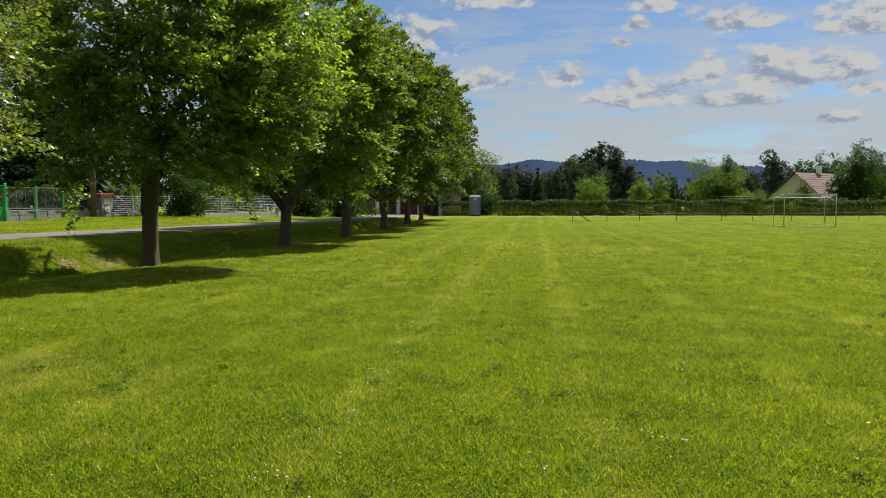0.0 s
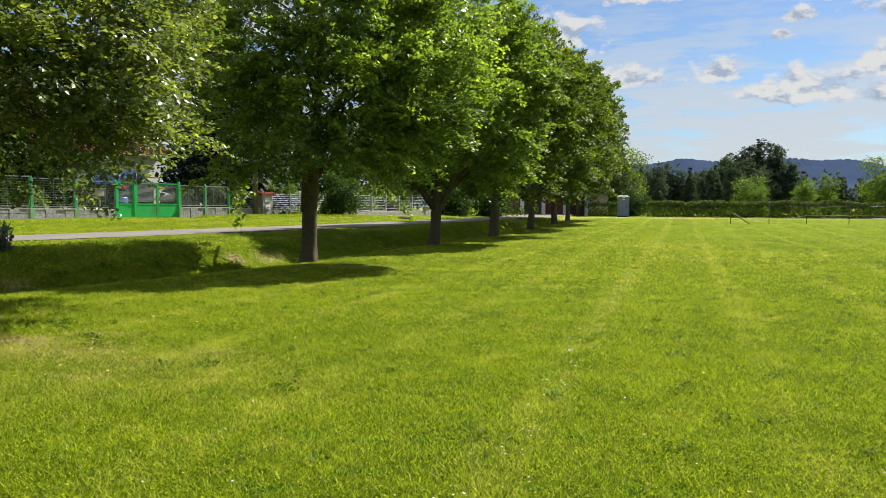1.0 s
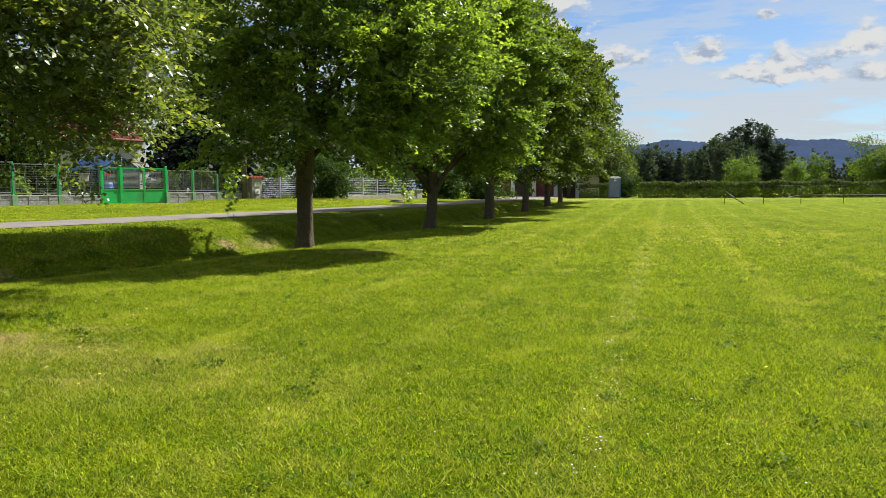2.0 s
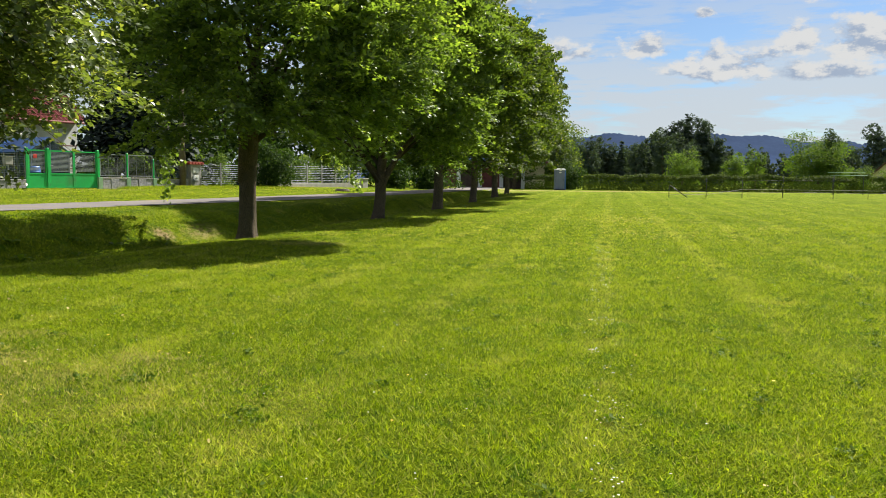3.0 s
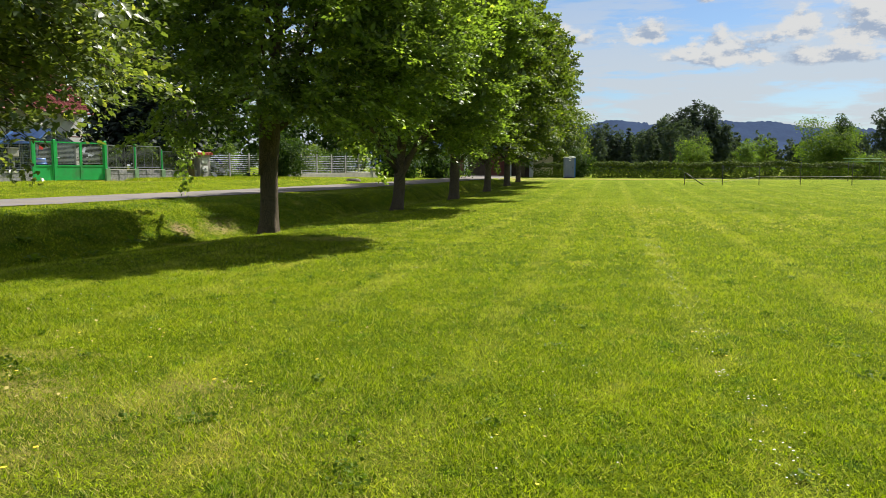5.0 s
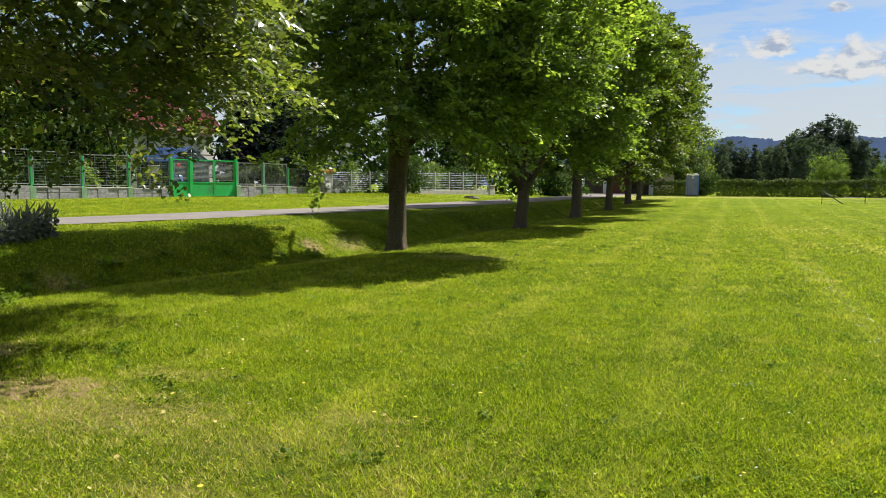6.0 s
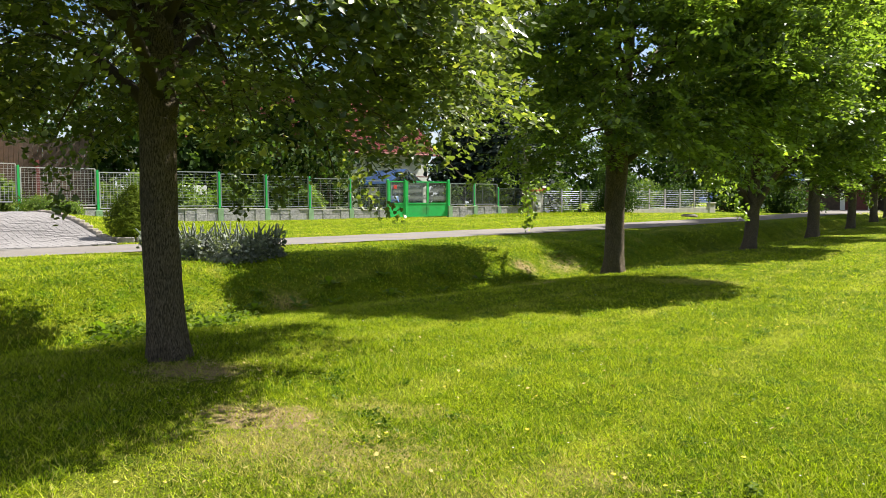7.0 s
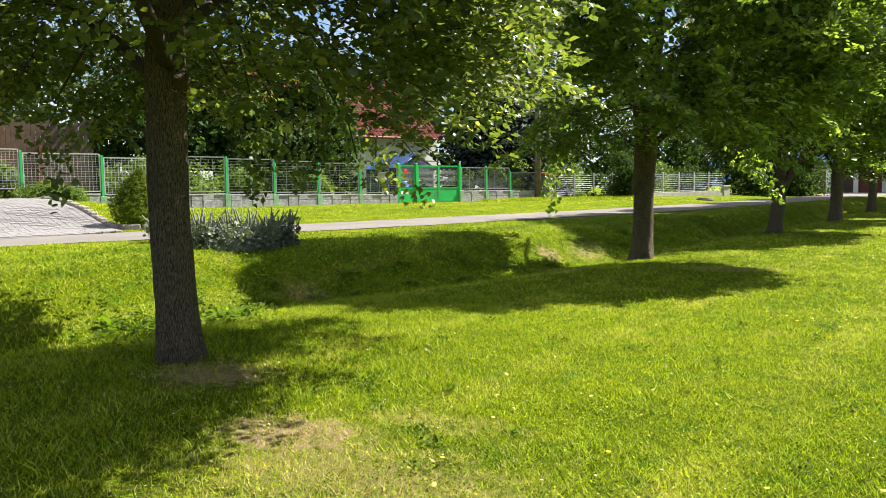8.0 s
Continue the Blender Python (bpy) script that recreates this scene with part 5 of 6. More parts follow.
# ---------------------------------------------------------------- far side of the meadow
def portable_toilet():
    t = thing("portable_toilet", at_ground(2.85, 84.2), "blue-grey plastic portable toilet with white roof", "portable toilet", turn=0.12)
    part("body", boxed((-0.52, -0.52, 0.08), (0.52, 0.52, 2.08), 0.03), M["polygrey"], t)
    part("skid", boxed((-0.56, -0.56, 0.0), (0.56, 0.56, 0.1), 0.02), M["darkmetal"], t)
    bm = bmesh.new()
    add_box(bm, (-0.57, -0.57, 2.08), (0.57, 0.57, 2.16), 0.02)
    add_tube(bm, [(0, -0.55, 2.13), (0, 0.55, 2.13)], 0.16, 12)
    add_box(bm, (-0.45, -0.5, 2.16), (0.45, 0.5, 2.26), 0.05)
    part("roof", bm, M["white"], t, "white domed roof")
    part("door", boxed((-0.42, -0.545, 0.15), (0.36, -0.52, 1.98), 0.01), M["polygrey"], t)
    part("corner", boxed((0.44, -0.56, 0.08), (0.55, -0.44, 2.08), 0.01), M["blue"], t, "bright blue corner post")
    part("side_panel", boxed((0.52, -0.44, 0.12), (0.54, 0.5, 2.05), 0.005), M["blue"], t)
    part("vent", boxed((-0.14, -0.555, 1.78), (0.1, -0.545, 1.88)), M["white"], t)
    part("latch", boxed((0.24, -0.56, 1.0), (0.31, -0.545, 1.12)), M["darkmetal"], t)


portable_toilet()


def goal():
    g = thing("football_goal", at_ground(20.75, 48.0), "small white tubular football goal without net", "goal", turn=0.03)
    W, H, D = 3.25, 2.0, 1.0
    for x in (0, W):
        part("post", tube([(x, 0, -0.1), (x, 0, H)], 0.028, 10), M["coping"], g)
        part("back_post", tube([(x - 0.2, D, 0), (x - 0.2, D, H - 0.18)], 0.018, 8), M["coping"], g)
        part("top_stay", tube([(x, 0, H), (x - 0.2, D, H - 0.18)], 0.028, 8), M["white"], g)
        part("ground_stay", tube([(x, 0, 0.03), (x - 0.2, D, 0.03)], 0.018, 8), M["coping"], g)
    part("crossbar", tube([(-0.03, 0, H), (W + 0.03, 0, H)], 0.034, 10), M["coping"], g)
    part("back_bar", tube([(-0.2, D, H - 0.18), (W - 0.2, D, H - 0.18)], 0.03, 8), M["white"], g)
    part("ground_bar", tube([(-0.2, D, 0.03), (W - 0.2, D, 0.03)], 0.018, 8), M["coping"], g)


goal()


def pitch_barrier():
    """Low posts with two pale rails, some taller dark posts, one with a brace."""
    xs = [9.3, 11.9, 14.4, 17.2, 20.7, 23.1, 26.1, 28.8, 31.4, 34.2, 37.1, 40.0]
    tall = [0.75, 1.35, 1.3, 1.6, 1.65, 0.5, 0.5, 0.55, 1.2, 0.5, 1.5, 0.5]
    for i, x in enumerate(xs):
        y = 58.0 + 0.06 * (x - 9)
        b = thing("barrier_bay", at_ground(x, y), "low pitch barrier bay with dark post and thin rails", "barrier", "pitch barrier bays")
        part("post", tube([(0, 0, -0.1), (0, 0, tall[i])], 0.024, 8), M["darkmetal"], b)
        if i < 11:
            step_x = xs[i + 1] - x
            part("rail", tube([(0, 0, 0.42), (step_x, 0.06 * step_x, 0.42)], 0.016, 6), M["darkmetal"], b)
            part("rail", tube([(0, 0, 0.6 if i > 1 else 0.2), (step_x, 0.06 * step_x, 0.6 if i > 0 else 0.2)], 0.012, 6), M["coping"], b)
        if i == 0:
            part("brace", tube([(0.02, 0, 0.85), (1.35, 0.1, -0.05)], 0.03, 6), M["darkmetal"], b)
        if 1 <= i < 9 and tall[i] > 1 and tall[i + 1] > 1:
            part("top_wire", tube([(0, 0, 1.25), (step_x, 0.06 * step_x, 1.25)], 0.01, 5), M["darkmetal"], b)


pitch_barrier()


def table_frame(x, y):
    b = thing("green_frame", at_ground(x, y), "green tubular frame standing before the hedge", "frame")
    for dx in (0, 2.6):
        part("leg", tube([(dx, 0, 0), (dx, 0, 1.75)], 0.025, 6), M["darkmetal"], b)
    part("bar", tube([(-0.3, 0, 1.75), (2.9, 0, 1.75)], 0.03, 6), M["greenpost"], b)
    part("bar", tube([(-0.3, 0.5, 2.0), (2.9, 0.5, 2.0)], 0.03, 6), M["greenpost"], b)


table_frame(26.5, 74)


def hedge_run(x0, x1, y, h, seed, label, loose=0.12, wide=1.5):
    """A clipped hedge: leaves over the top and sides of a long, rounded, slightly wavy bank of twigs."""
    rng = np.random.default_rng(seed)
    ob = thing("hedge", at_ground(x0, y), label, "hedge")
    n = int(640 * (x1 - x0))
    along = rng.uniform(0, x1 - x0, n)
    a = rng.uniform(-0.15, math.pi + 0.15, n)              # round the section, from the near foot over the top
    crest = h * (1 + loose * wave(along, along * 0.3 + seed, 1.1) + 0.5 * loose * wave(along, along + seed, 4.3))
    px, pz = np.sign(np.cos(a)) * np.abs(np.cos(a)) ** 0.55, np.abs(np.sin(a)) ** 0.4
    r = rng.uniform(0.86, 1.03, n)
    pos = np.stack([along, -px * wide / 2 * r + rng.normal(0, 0.05, n), np.maximum(0.03, pz * crest * r * np.where(np.sin(a) < 0.5, rng.uniform(0.02, 1.0, n), 1.0))], 1)
    nrm = np.stack([rng.normal(0, 0.5, n), -np.cos(a) + rng.normal(0, 0.5, n), np.sin(a) + rng.normal(0, 0.4, n)], 1)
    mesh_ob("foliage", leaf_mesh("foliage", pos, nrm, rng.uniform(0.09, 0.2, n), rng), M["hedge"], ob)
    return ob


hedge_run(5.6, 19, 88, 1.7, 71, "long trimmed hedge closing the meadow")
hedge_run(18.5, 34, 87.5, 1.7, 72, "long loose hedge closing the meadow")
hedge_run(33, 44, 86, 1.9, 73, "loose grey-green hedge behind the goal", 0.2)
hedge_run(37, 43.5, 82, 1.5, 74, "low pale hedge behind the goal", 0.25)
hedge_run(44.5, 60, 84, 1.8, 75, "low pale hedge beside the shrubs", 0.25)
hedge_run(-0.8, 2.6, 88, 1.5, 76, "low dark bush beside the portable toilet")


def crown_tree(name, x, y, seed, h, r, mat, label, leaves=4000, leaf=0.35, trunk=True, low=0.25, lumps=7, gap=-0.65):
    rng = np.random.default_rng(seed)
    blobs = []
    for i in range(lumps):
        k = low + (0.92 - low) * (i / max(1, lumps - 1))
        w = r * (0.5 + 0.5 * math.sin(math.pi * min(1, 0.25 + 0.75 * (k - low) / (1 - low))))
        a = i * 2.4 + seed
        blobs.append((math.cos(a) * (r - w * 0.6) * 0.8, math.sin(a) * (r - w * 0.6) * 0.8, h * k, w * rng.uniform(0.6, 0.8), w * rng.uniform(0.6, 0.8), h * (1 - low) / lumps * 1.4))
    blobs.append((0, 0, h * (low + 1) / 2, r * 0.55, r * 0.55, h * (1 - low) * 0.45))
    return bushy(name, at_ground(x, y), seed, blobs, leaves, leaf, mat, label, "tree", trunk=(0.04 * h * 0.5, h * 0.7) if trunk else None, per=12, spread=0.055 * r + 0.08, gap=gap)


BL, LL, DL, ND = M["broadleaf"], M["lightleaf"], M["hazedleaf"], M["needle"]
# behind the toilet and over the hedge
crown_tree("linden_tree", 2.2, 96, 101, 8.4, 4.2, M["linden"], "broad sunlit tree behind the portable toilet", 15000, 0.24, True, 0.08)
crown_tree("linden_tree", -2.0, 90, 102, 9.6, 3.8, M["linden"], "leafy tree at the end of the lane", 8000, 0.26)
crown_tree("shrub", 4.4, 91, 103, 3.0, 1.9, BL, "dark green shrub behind the portable toilet", 5000, 0.17, False, 0.05)
crown_tree("young_tree", 17.2, 93, 104, 4.6, 2.1, LL, "young light green tree above the hedge", 5000, 0.16, True, 0.15)
crown_tree("shrub", 17.7, 90.5, 105, 3.2, 1.15, LL, "bright yellow-green shrub above the hedge", 3000, 0.13, False, 0.2)
crown_tree("young_tree", 23.0, 93, 106, 4.2, 1.5, LL, "young light green tree above the hedge", 4200, 0.14, True, 0.2)
crown_tree("young_tree", 30.2, 110, 107, 5.3, 1.5, LL, "slim pale tree above the hedge", 3000, 0.18, True, 0.15)
crown_tree("tree", 37.6, 108, 108, 7.0, 4.6, LL, "broad garden tree behind the hedge", 15000, 0.22, True, 0.06)
crown_tree("tree", 39.2, 108.5, 109, 8.0, 1.3, BL, "narrow light garden tree behind the hedge", 2500, 0.2, True, 0.55)
crown_tree("shrub", 37.5, 95, 110, 2.8, 1.9, LL, "pale willow shrub rising over the hedge", 4500, 0.14, False, 0.1)
crown_tree("shrub", 40.8, 95, 111, 2.6, 1.8, LL, "pale willow shrub rising over the hedge", 4000, 0.14, False, 0.1)
crown_tree("shrub", 44.6, 97, 119, 4.2, 1.2, BL, "dark shrub before the far house", 2600, 0.16, False, 0.05)
crown_tree("tree", 52.3, 99, 112, 8.6, 3.4, BL, "dense dark tree beside the far house", 13000, 0.22, True, 0.06)
crown_tree("shrub", 48.9, 97.5, 118, 5.6, 1.6, BL, "dark green shrub beside the far house", 4500, 0.18, False, 0.05)
crown_tree("tree", 58.5, 104, 113, 6.6, 3.4, BL, "dense dark tree beside the far house", 6000, 0.24, True, 0.06)
crown_tree("shrub", 54, 92, 114, 3.6, 2.0, LL, "light shrub at the meadow's corner", 4500, 0.15, False, 0.08)
crown_tree("tree", 63, 150, 115, 11.2, 3.4, DL, "tall dark tree behind the far house", 5000, 0.4)
crown_tree("tree", 72, 150, 116, 10.3, 6, BL, "broad green tree behind the far house", 7000, 0.38)
crown_tree("tree", 80, 146, 117, 10.2, 4.4, DL, "tall dark tree behind the far house", 5000, 0.4)
# dark wood behind, its leaf colour paled and blued to stand in for haze
rng_w = np.random.default_rng(9)
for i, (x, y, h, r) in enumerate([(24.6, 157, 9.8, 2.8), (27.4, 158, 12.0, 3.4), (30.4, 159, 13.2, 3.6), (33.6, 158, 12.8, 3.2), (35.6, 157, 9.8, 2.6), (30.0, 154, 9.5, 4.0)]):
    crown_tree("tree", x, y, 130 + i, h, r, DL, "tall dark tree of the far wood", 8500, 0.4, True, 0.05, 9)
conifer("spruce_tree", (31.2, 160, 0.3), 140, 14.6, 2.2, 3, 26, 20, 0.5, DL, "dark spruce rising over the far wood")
for i in range(16):
    x, y = 3.5 + i * 1.3 + rng_w.uniform(-0.6, 0.6), 138 + rng_w.uniform(-6, 10)
    if i % 3 == 1:
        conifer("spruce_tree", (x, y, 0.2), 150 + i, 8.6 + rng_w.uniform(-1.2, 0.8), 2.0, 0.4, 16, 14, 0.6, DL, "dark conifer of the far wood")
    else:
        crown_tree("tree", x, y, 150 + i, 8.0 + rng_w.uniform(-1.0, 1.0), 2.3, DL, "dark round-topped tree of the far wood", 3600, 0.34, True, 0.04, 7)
# closed wood behind: tops follow a line that dips where the hill shows
for i in range(42):
    x = 6 + i * 2.15 + rng_w.uniform(-0.8, 0.8)
    h = float(np.interp(x, [6, 9, 14, 20, 36, 40, 46, 51, 54, 60, 66, 73, 82, 100], [10.2, 9.6, 8.8, 8.4, 8.0, 7.4, 8.4, 6.0, 6.4, 8.0, 8.6, 9.0, 9.2, 9.6])) * rng_w.uniform(0.86, 1.06)
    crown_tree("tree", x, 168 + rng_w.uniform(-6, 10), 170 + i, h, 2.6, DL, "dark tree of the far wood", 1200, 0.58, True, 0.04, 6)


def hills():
    """Wooded ridges on the horizon, their blue distance haze painted into the colour."""
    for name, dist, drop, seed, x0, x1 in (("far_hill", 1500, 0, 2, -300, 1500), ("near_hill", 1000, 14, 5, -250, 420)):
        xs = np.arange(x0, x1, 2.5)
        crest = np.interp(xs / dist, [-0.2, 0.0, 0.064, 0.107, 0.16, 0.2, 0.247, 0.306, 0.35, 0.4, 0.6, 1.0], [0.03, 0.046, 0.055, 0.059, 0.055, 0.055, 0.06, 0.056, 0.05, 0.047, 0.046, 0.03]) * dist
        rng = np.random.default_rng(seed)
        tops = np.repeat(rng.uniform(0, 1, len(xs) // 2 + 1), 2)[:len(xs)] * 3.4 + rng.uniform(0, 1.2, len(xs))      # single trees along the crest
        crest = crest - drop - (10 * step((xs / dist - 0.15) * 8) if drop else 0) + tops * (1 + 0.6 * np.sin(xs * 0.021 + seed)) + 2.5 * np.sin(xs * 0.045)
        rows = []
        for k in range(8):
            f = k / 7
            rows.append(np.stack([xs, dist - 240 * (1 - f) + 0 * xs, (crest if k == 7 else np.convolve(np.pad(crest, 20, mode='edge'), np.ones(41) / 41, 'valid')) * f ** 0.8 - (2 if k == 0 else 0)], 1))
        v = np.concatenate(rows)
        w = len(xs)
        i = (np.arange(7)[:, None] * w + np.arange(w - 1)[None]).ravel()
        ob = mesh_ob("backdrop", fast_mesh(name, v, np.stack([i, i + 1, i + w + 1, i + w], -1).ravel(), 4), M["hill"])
        tagged(ob, "wooded hill on the horizon with blue haze in its colour", "hill", kind="structure")


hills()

# ---------------------------------------------------------------- gardens behind the fence
x, y = on_fence(9.0, 3.4)
conifer("spruce_tree", (x, y, 0.7), 201, 13, 3.4, 1.6, 40, 26, 0.34, ND, "large blue-black spruce behind the garden fence", 0.28)
x, y = on_fence(10.4, 6.6)
conifer("spruce_tree", (x, y, 0.7), 202, 11, 3.2, 1.6, 28, 18, 0.42, ND, "dark spruce deeper in the garden", 0.24)
rng_g = np.random.default_rng(31)


def garden(s, off, h, r, mat, label, name="shrub", leaves=2600, leaf=0.15, trunk=False, low=0.06, seed=None):
    x, y = on_fence(s, off)
    return crown_tree(name, x, y, seed or int(abs(s * 37 + off * 91)) % 900 + 300, h, r, M[mat], label, leaves, leaf, trunk, low)


for s, off, h, r, mat in ((-1.2, 6.5, 1.5, 1.0, "lightleaf"), (-4.6, 1.8, 1.5, 1.0, "broadleaf"), (-6.2, 2.2, 1.7, 1.2, "lightleaf"), (-3.2, 1.6, 1.3, 0.8, "lightleaf"), (-8.3, 2.0, 1.5, 1.2, "lightleaf"), (-10.5, 2.2, 1.8, 1.3, "lightleaf"),
                          (4.4, 1.4, 1.3, 0.8, "broadleaf"), (6.1, 0.9, 1.7, 0.8, "lightleaf"), (7.4, 1.2, 1.9, 1.0, "lightleaf"), (10.2, 2.0, 1.9, 1.2, "lightleaf"), (12.2, 1.8, 1.7, 1.0, "lightleaf"), (16.5, 1.6, 1.9, 1.2, "broadleaf"), (19.5, 1.8, 1.8, 1.3, "lightleaf"),
                          (22.5, 1.7, 1.6, 1.2, "broadleaf"), (-13.2, -0.9, 0.55, 0.55, "lightleaf"), (-14.2, -1.0, 0.6, 0.6, "lightleaf"), (-15.0, 1.2, 1.3, 0.7, "lightleaf")):
    if off < 0:
        garden(s, off, h, r, mat, "low pale flowering plant before the mesh fence", leaves=3200, leaf=0.06)
    else:
        garden(s, off, h, r, mat, "leafy garden shrub behind the fence" if mat == "broadleaf" else "light green garden shrub behind the fence")
garden(14.2, -0.9, 2.3, 1.35, "broadleaf", "glossy green shrub overgrowing the rail fence", leaves=7000, leaf=0.12)
dense = [(-3, 9, 6.5, 2.6), (-7, 7, 6.0, 2.6), (-10.5, 8, 7.5, 3.0), (-14, 9.5, 7.5, 3.2), (-18.5, 12, 8.5, 3.6), (-23, 12, 8.5, 3.8), (-28, 11, 9, 4), (-12, 18, 9, 3.6), (-19, 20, 10, 4), (-4.6, 6.3, 6.8, 2.3), (-1.2, 8.8, 5.2, 1.7),
         (-6, 24, 12, 4.5), (-2.0, 7.2, 8.6, 2.3), (-5.6, 8.2, 8.8, 2.6), (-8.6, 6, 7.5, 2.4)]
dense += [(14.5, 6, 6.5, 2.8), (18, 7, 7, 3), (22, 6, 6.5, 2.8), (27, 5, 7, 3.2), (32, 4, 6, 3), (16, 15, 8, 3.6), (2.5, 22, 11, 4), (25, 9, 7, 3), (30, 8, 7, 3.2), (36, 7, 7, 3.2), (42, 8, 7.5, 3.4), (20, 11, 8, 3.2), (0.4, 7.4, 8.4, 2.0), (1.9, 9.0, 7.6, 1.7)]
for s, off, h, r in dense:
    garden(s, off, h, r, "broadleaf", "dense dark garden tree behind the fence", "garden_tree", 2500, 0.3, True, 0.1)
for s, off, h, r in ((36, 2, 2.2, 2.0), (40, 3, 2.6, 2.4), (30, 1.5, 2.4, 1.8)):
    garden(s, off, h, r, "broadleaf", "dark shrub by the bend of the lane", leaves=3000, leaf=0.2)


def globe_bush():
    x, y = -18.0, 15.95
    bushy("evergreen_bush", at_ground(x, y), 411, [(0, 0, 0.46, 0.55, 0.55, 0.48), (0.03, 0.02, 0.78, 0.42, 0.42, 0.36), (0.07, 0.03, 1.04, 0.24, 0.24, 0.26), (0.09, 0.04, 1.24, 0.09, 0.09, 0.13)], 24000, 0.034, M["box"], "egg-shaped clipped evergreen bush beside the driveway", "bush", per=8, spread=0.028, upward=0.6, gap=-0.95)


globe_bush()


def silver_plant(x, y, seed, r, h, label):
    """A cushion of broad woolly leaves with upright furry flower spikes."""
    rng = np.random.default_rng(seed)
    p = thing("silver_plant", at_ground(x, y), label, "plant", "silver plants on the bank")
    n = 2400
    a, d = rng.uniform(0, 2 * math.pi, n), np.sqrt(rng.uniform(0, 1, n)) * r
    pos = np.stack([np.cos(a) * d, np.sin(a) * d, rng.uniform(0.02, 1, n) * h * 0.55 * (1.15 - (d / r) ** 2)], 1)
    nrm = rng.normal(size=(n, 3)) * 0.6 + np.stack([np.cos(a), np.sin(a), np.ones(n)], 1) * 0.5
    size = rng.uniform(0.03, 0.095, n)
    for i in range(44):
        bm = bmesh.new()
        a, d = rng.uniform(0, 2 * math.pi), math.sqrt(rng.uniform(0, 1)) * r * 0.95
        base = Vector((math.cos(a) * d, math.sin(a) * d, 0.05))
        lean = Vector((math.cos(a), math.sin(a), 0)) * d * 0.25 + Vector((rng.normal() * 0.07, rng.normal() * 0.07, 0))
        hh = h * rng.uniform(0.55, 1.05)
        mid, top = base + lean * 0.3 + Vector((0, 0, hh * 0.62)), base + lean + Vector((0, 0, hh))
        add_tube(bm, [base, mid], 0.007, 5, False)
        k = 6
        add_tube(bm, [mid.lerp(top, j / k) for j in range(k + 1)], [(0.019 if j % 2 else 0.013) * (1.0 - 0.5 * j / k) * rng.uniform(0.85, 1.15) for j in range(k + 1)], 6)
        part("flower_spike", bm, M["silver"], p)
        m = 12
        q = np.array(base)[None] + np.linspace(0.2, 0.7, m)[:, None] * np.array(top - base)[None] + rng.normal(size=(m, 3)) * 0.03
        pos, nrm, size = np.concatenate([pos, q]), np.concatenate([nrm, rng.normal(size=(m, 3)) + np.array([0, 0, 0.6])]), np.concatenate([size, rng.uniform(0.05, 0.1, m)])
    mesh_ob("leaves", leaf_mesh("leaves", pos, nrm, size, rng), M["silver"], p)


silver_plant(-12.0, 13.2, 5, 0.55, 0.6, "silvery woolly plant with upright spikes on the bank")
silver_plant(-12.7, 12.9, 6, 0.5, 0.55, "silvery woolly plant with upright spikes on the bank")
silver_plant(-12.05, 13.9, 8, 0.45, 0.52, "silvery woolly plant with upright spikes on the bank")
silver_plant(-13.55, 13.0, 7, 0.24, 0.45, "silvery woolly plant beside the lane")

cover = thing("manhole_cover", at_ground(-11.6, 46.5, 0.05), "dark round manhole cover on a concrete ring in grass", "manhole")
part("ring", tube([(0, 0, -0.1), (0, 0, 0.05)], [0.45, 0.42], 20), M["pole"], cover)
part("lid", tube([(0, 0, 0.05), (0, 0, 0.09)], [0.36, 0.34], 20), M["darkmetal"], cover)


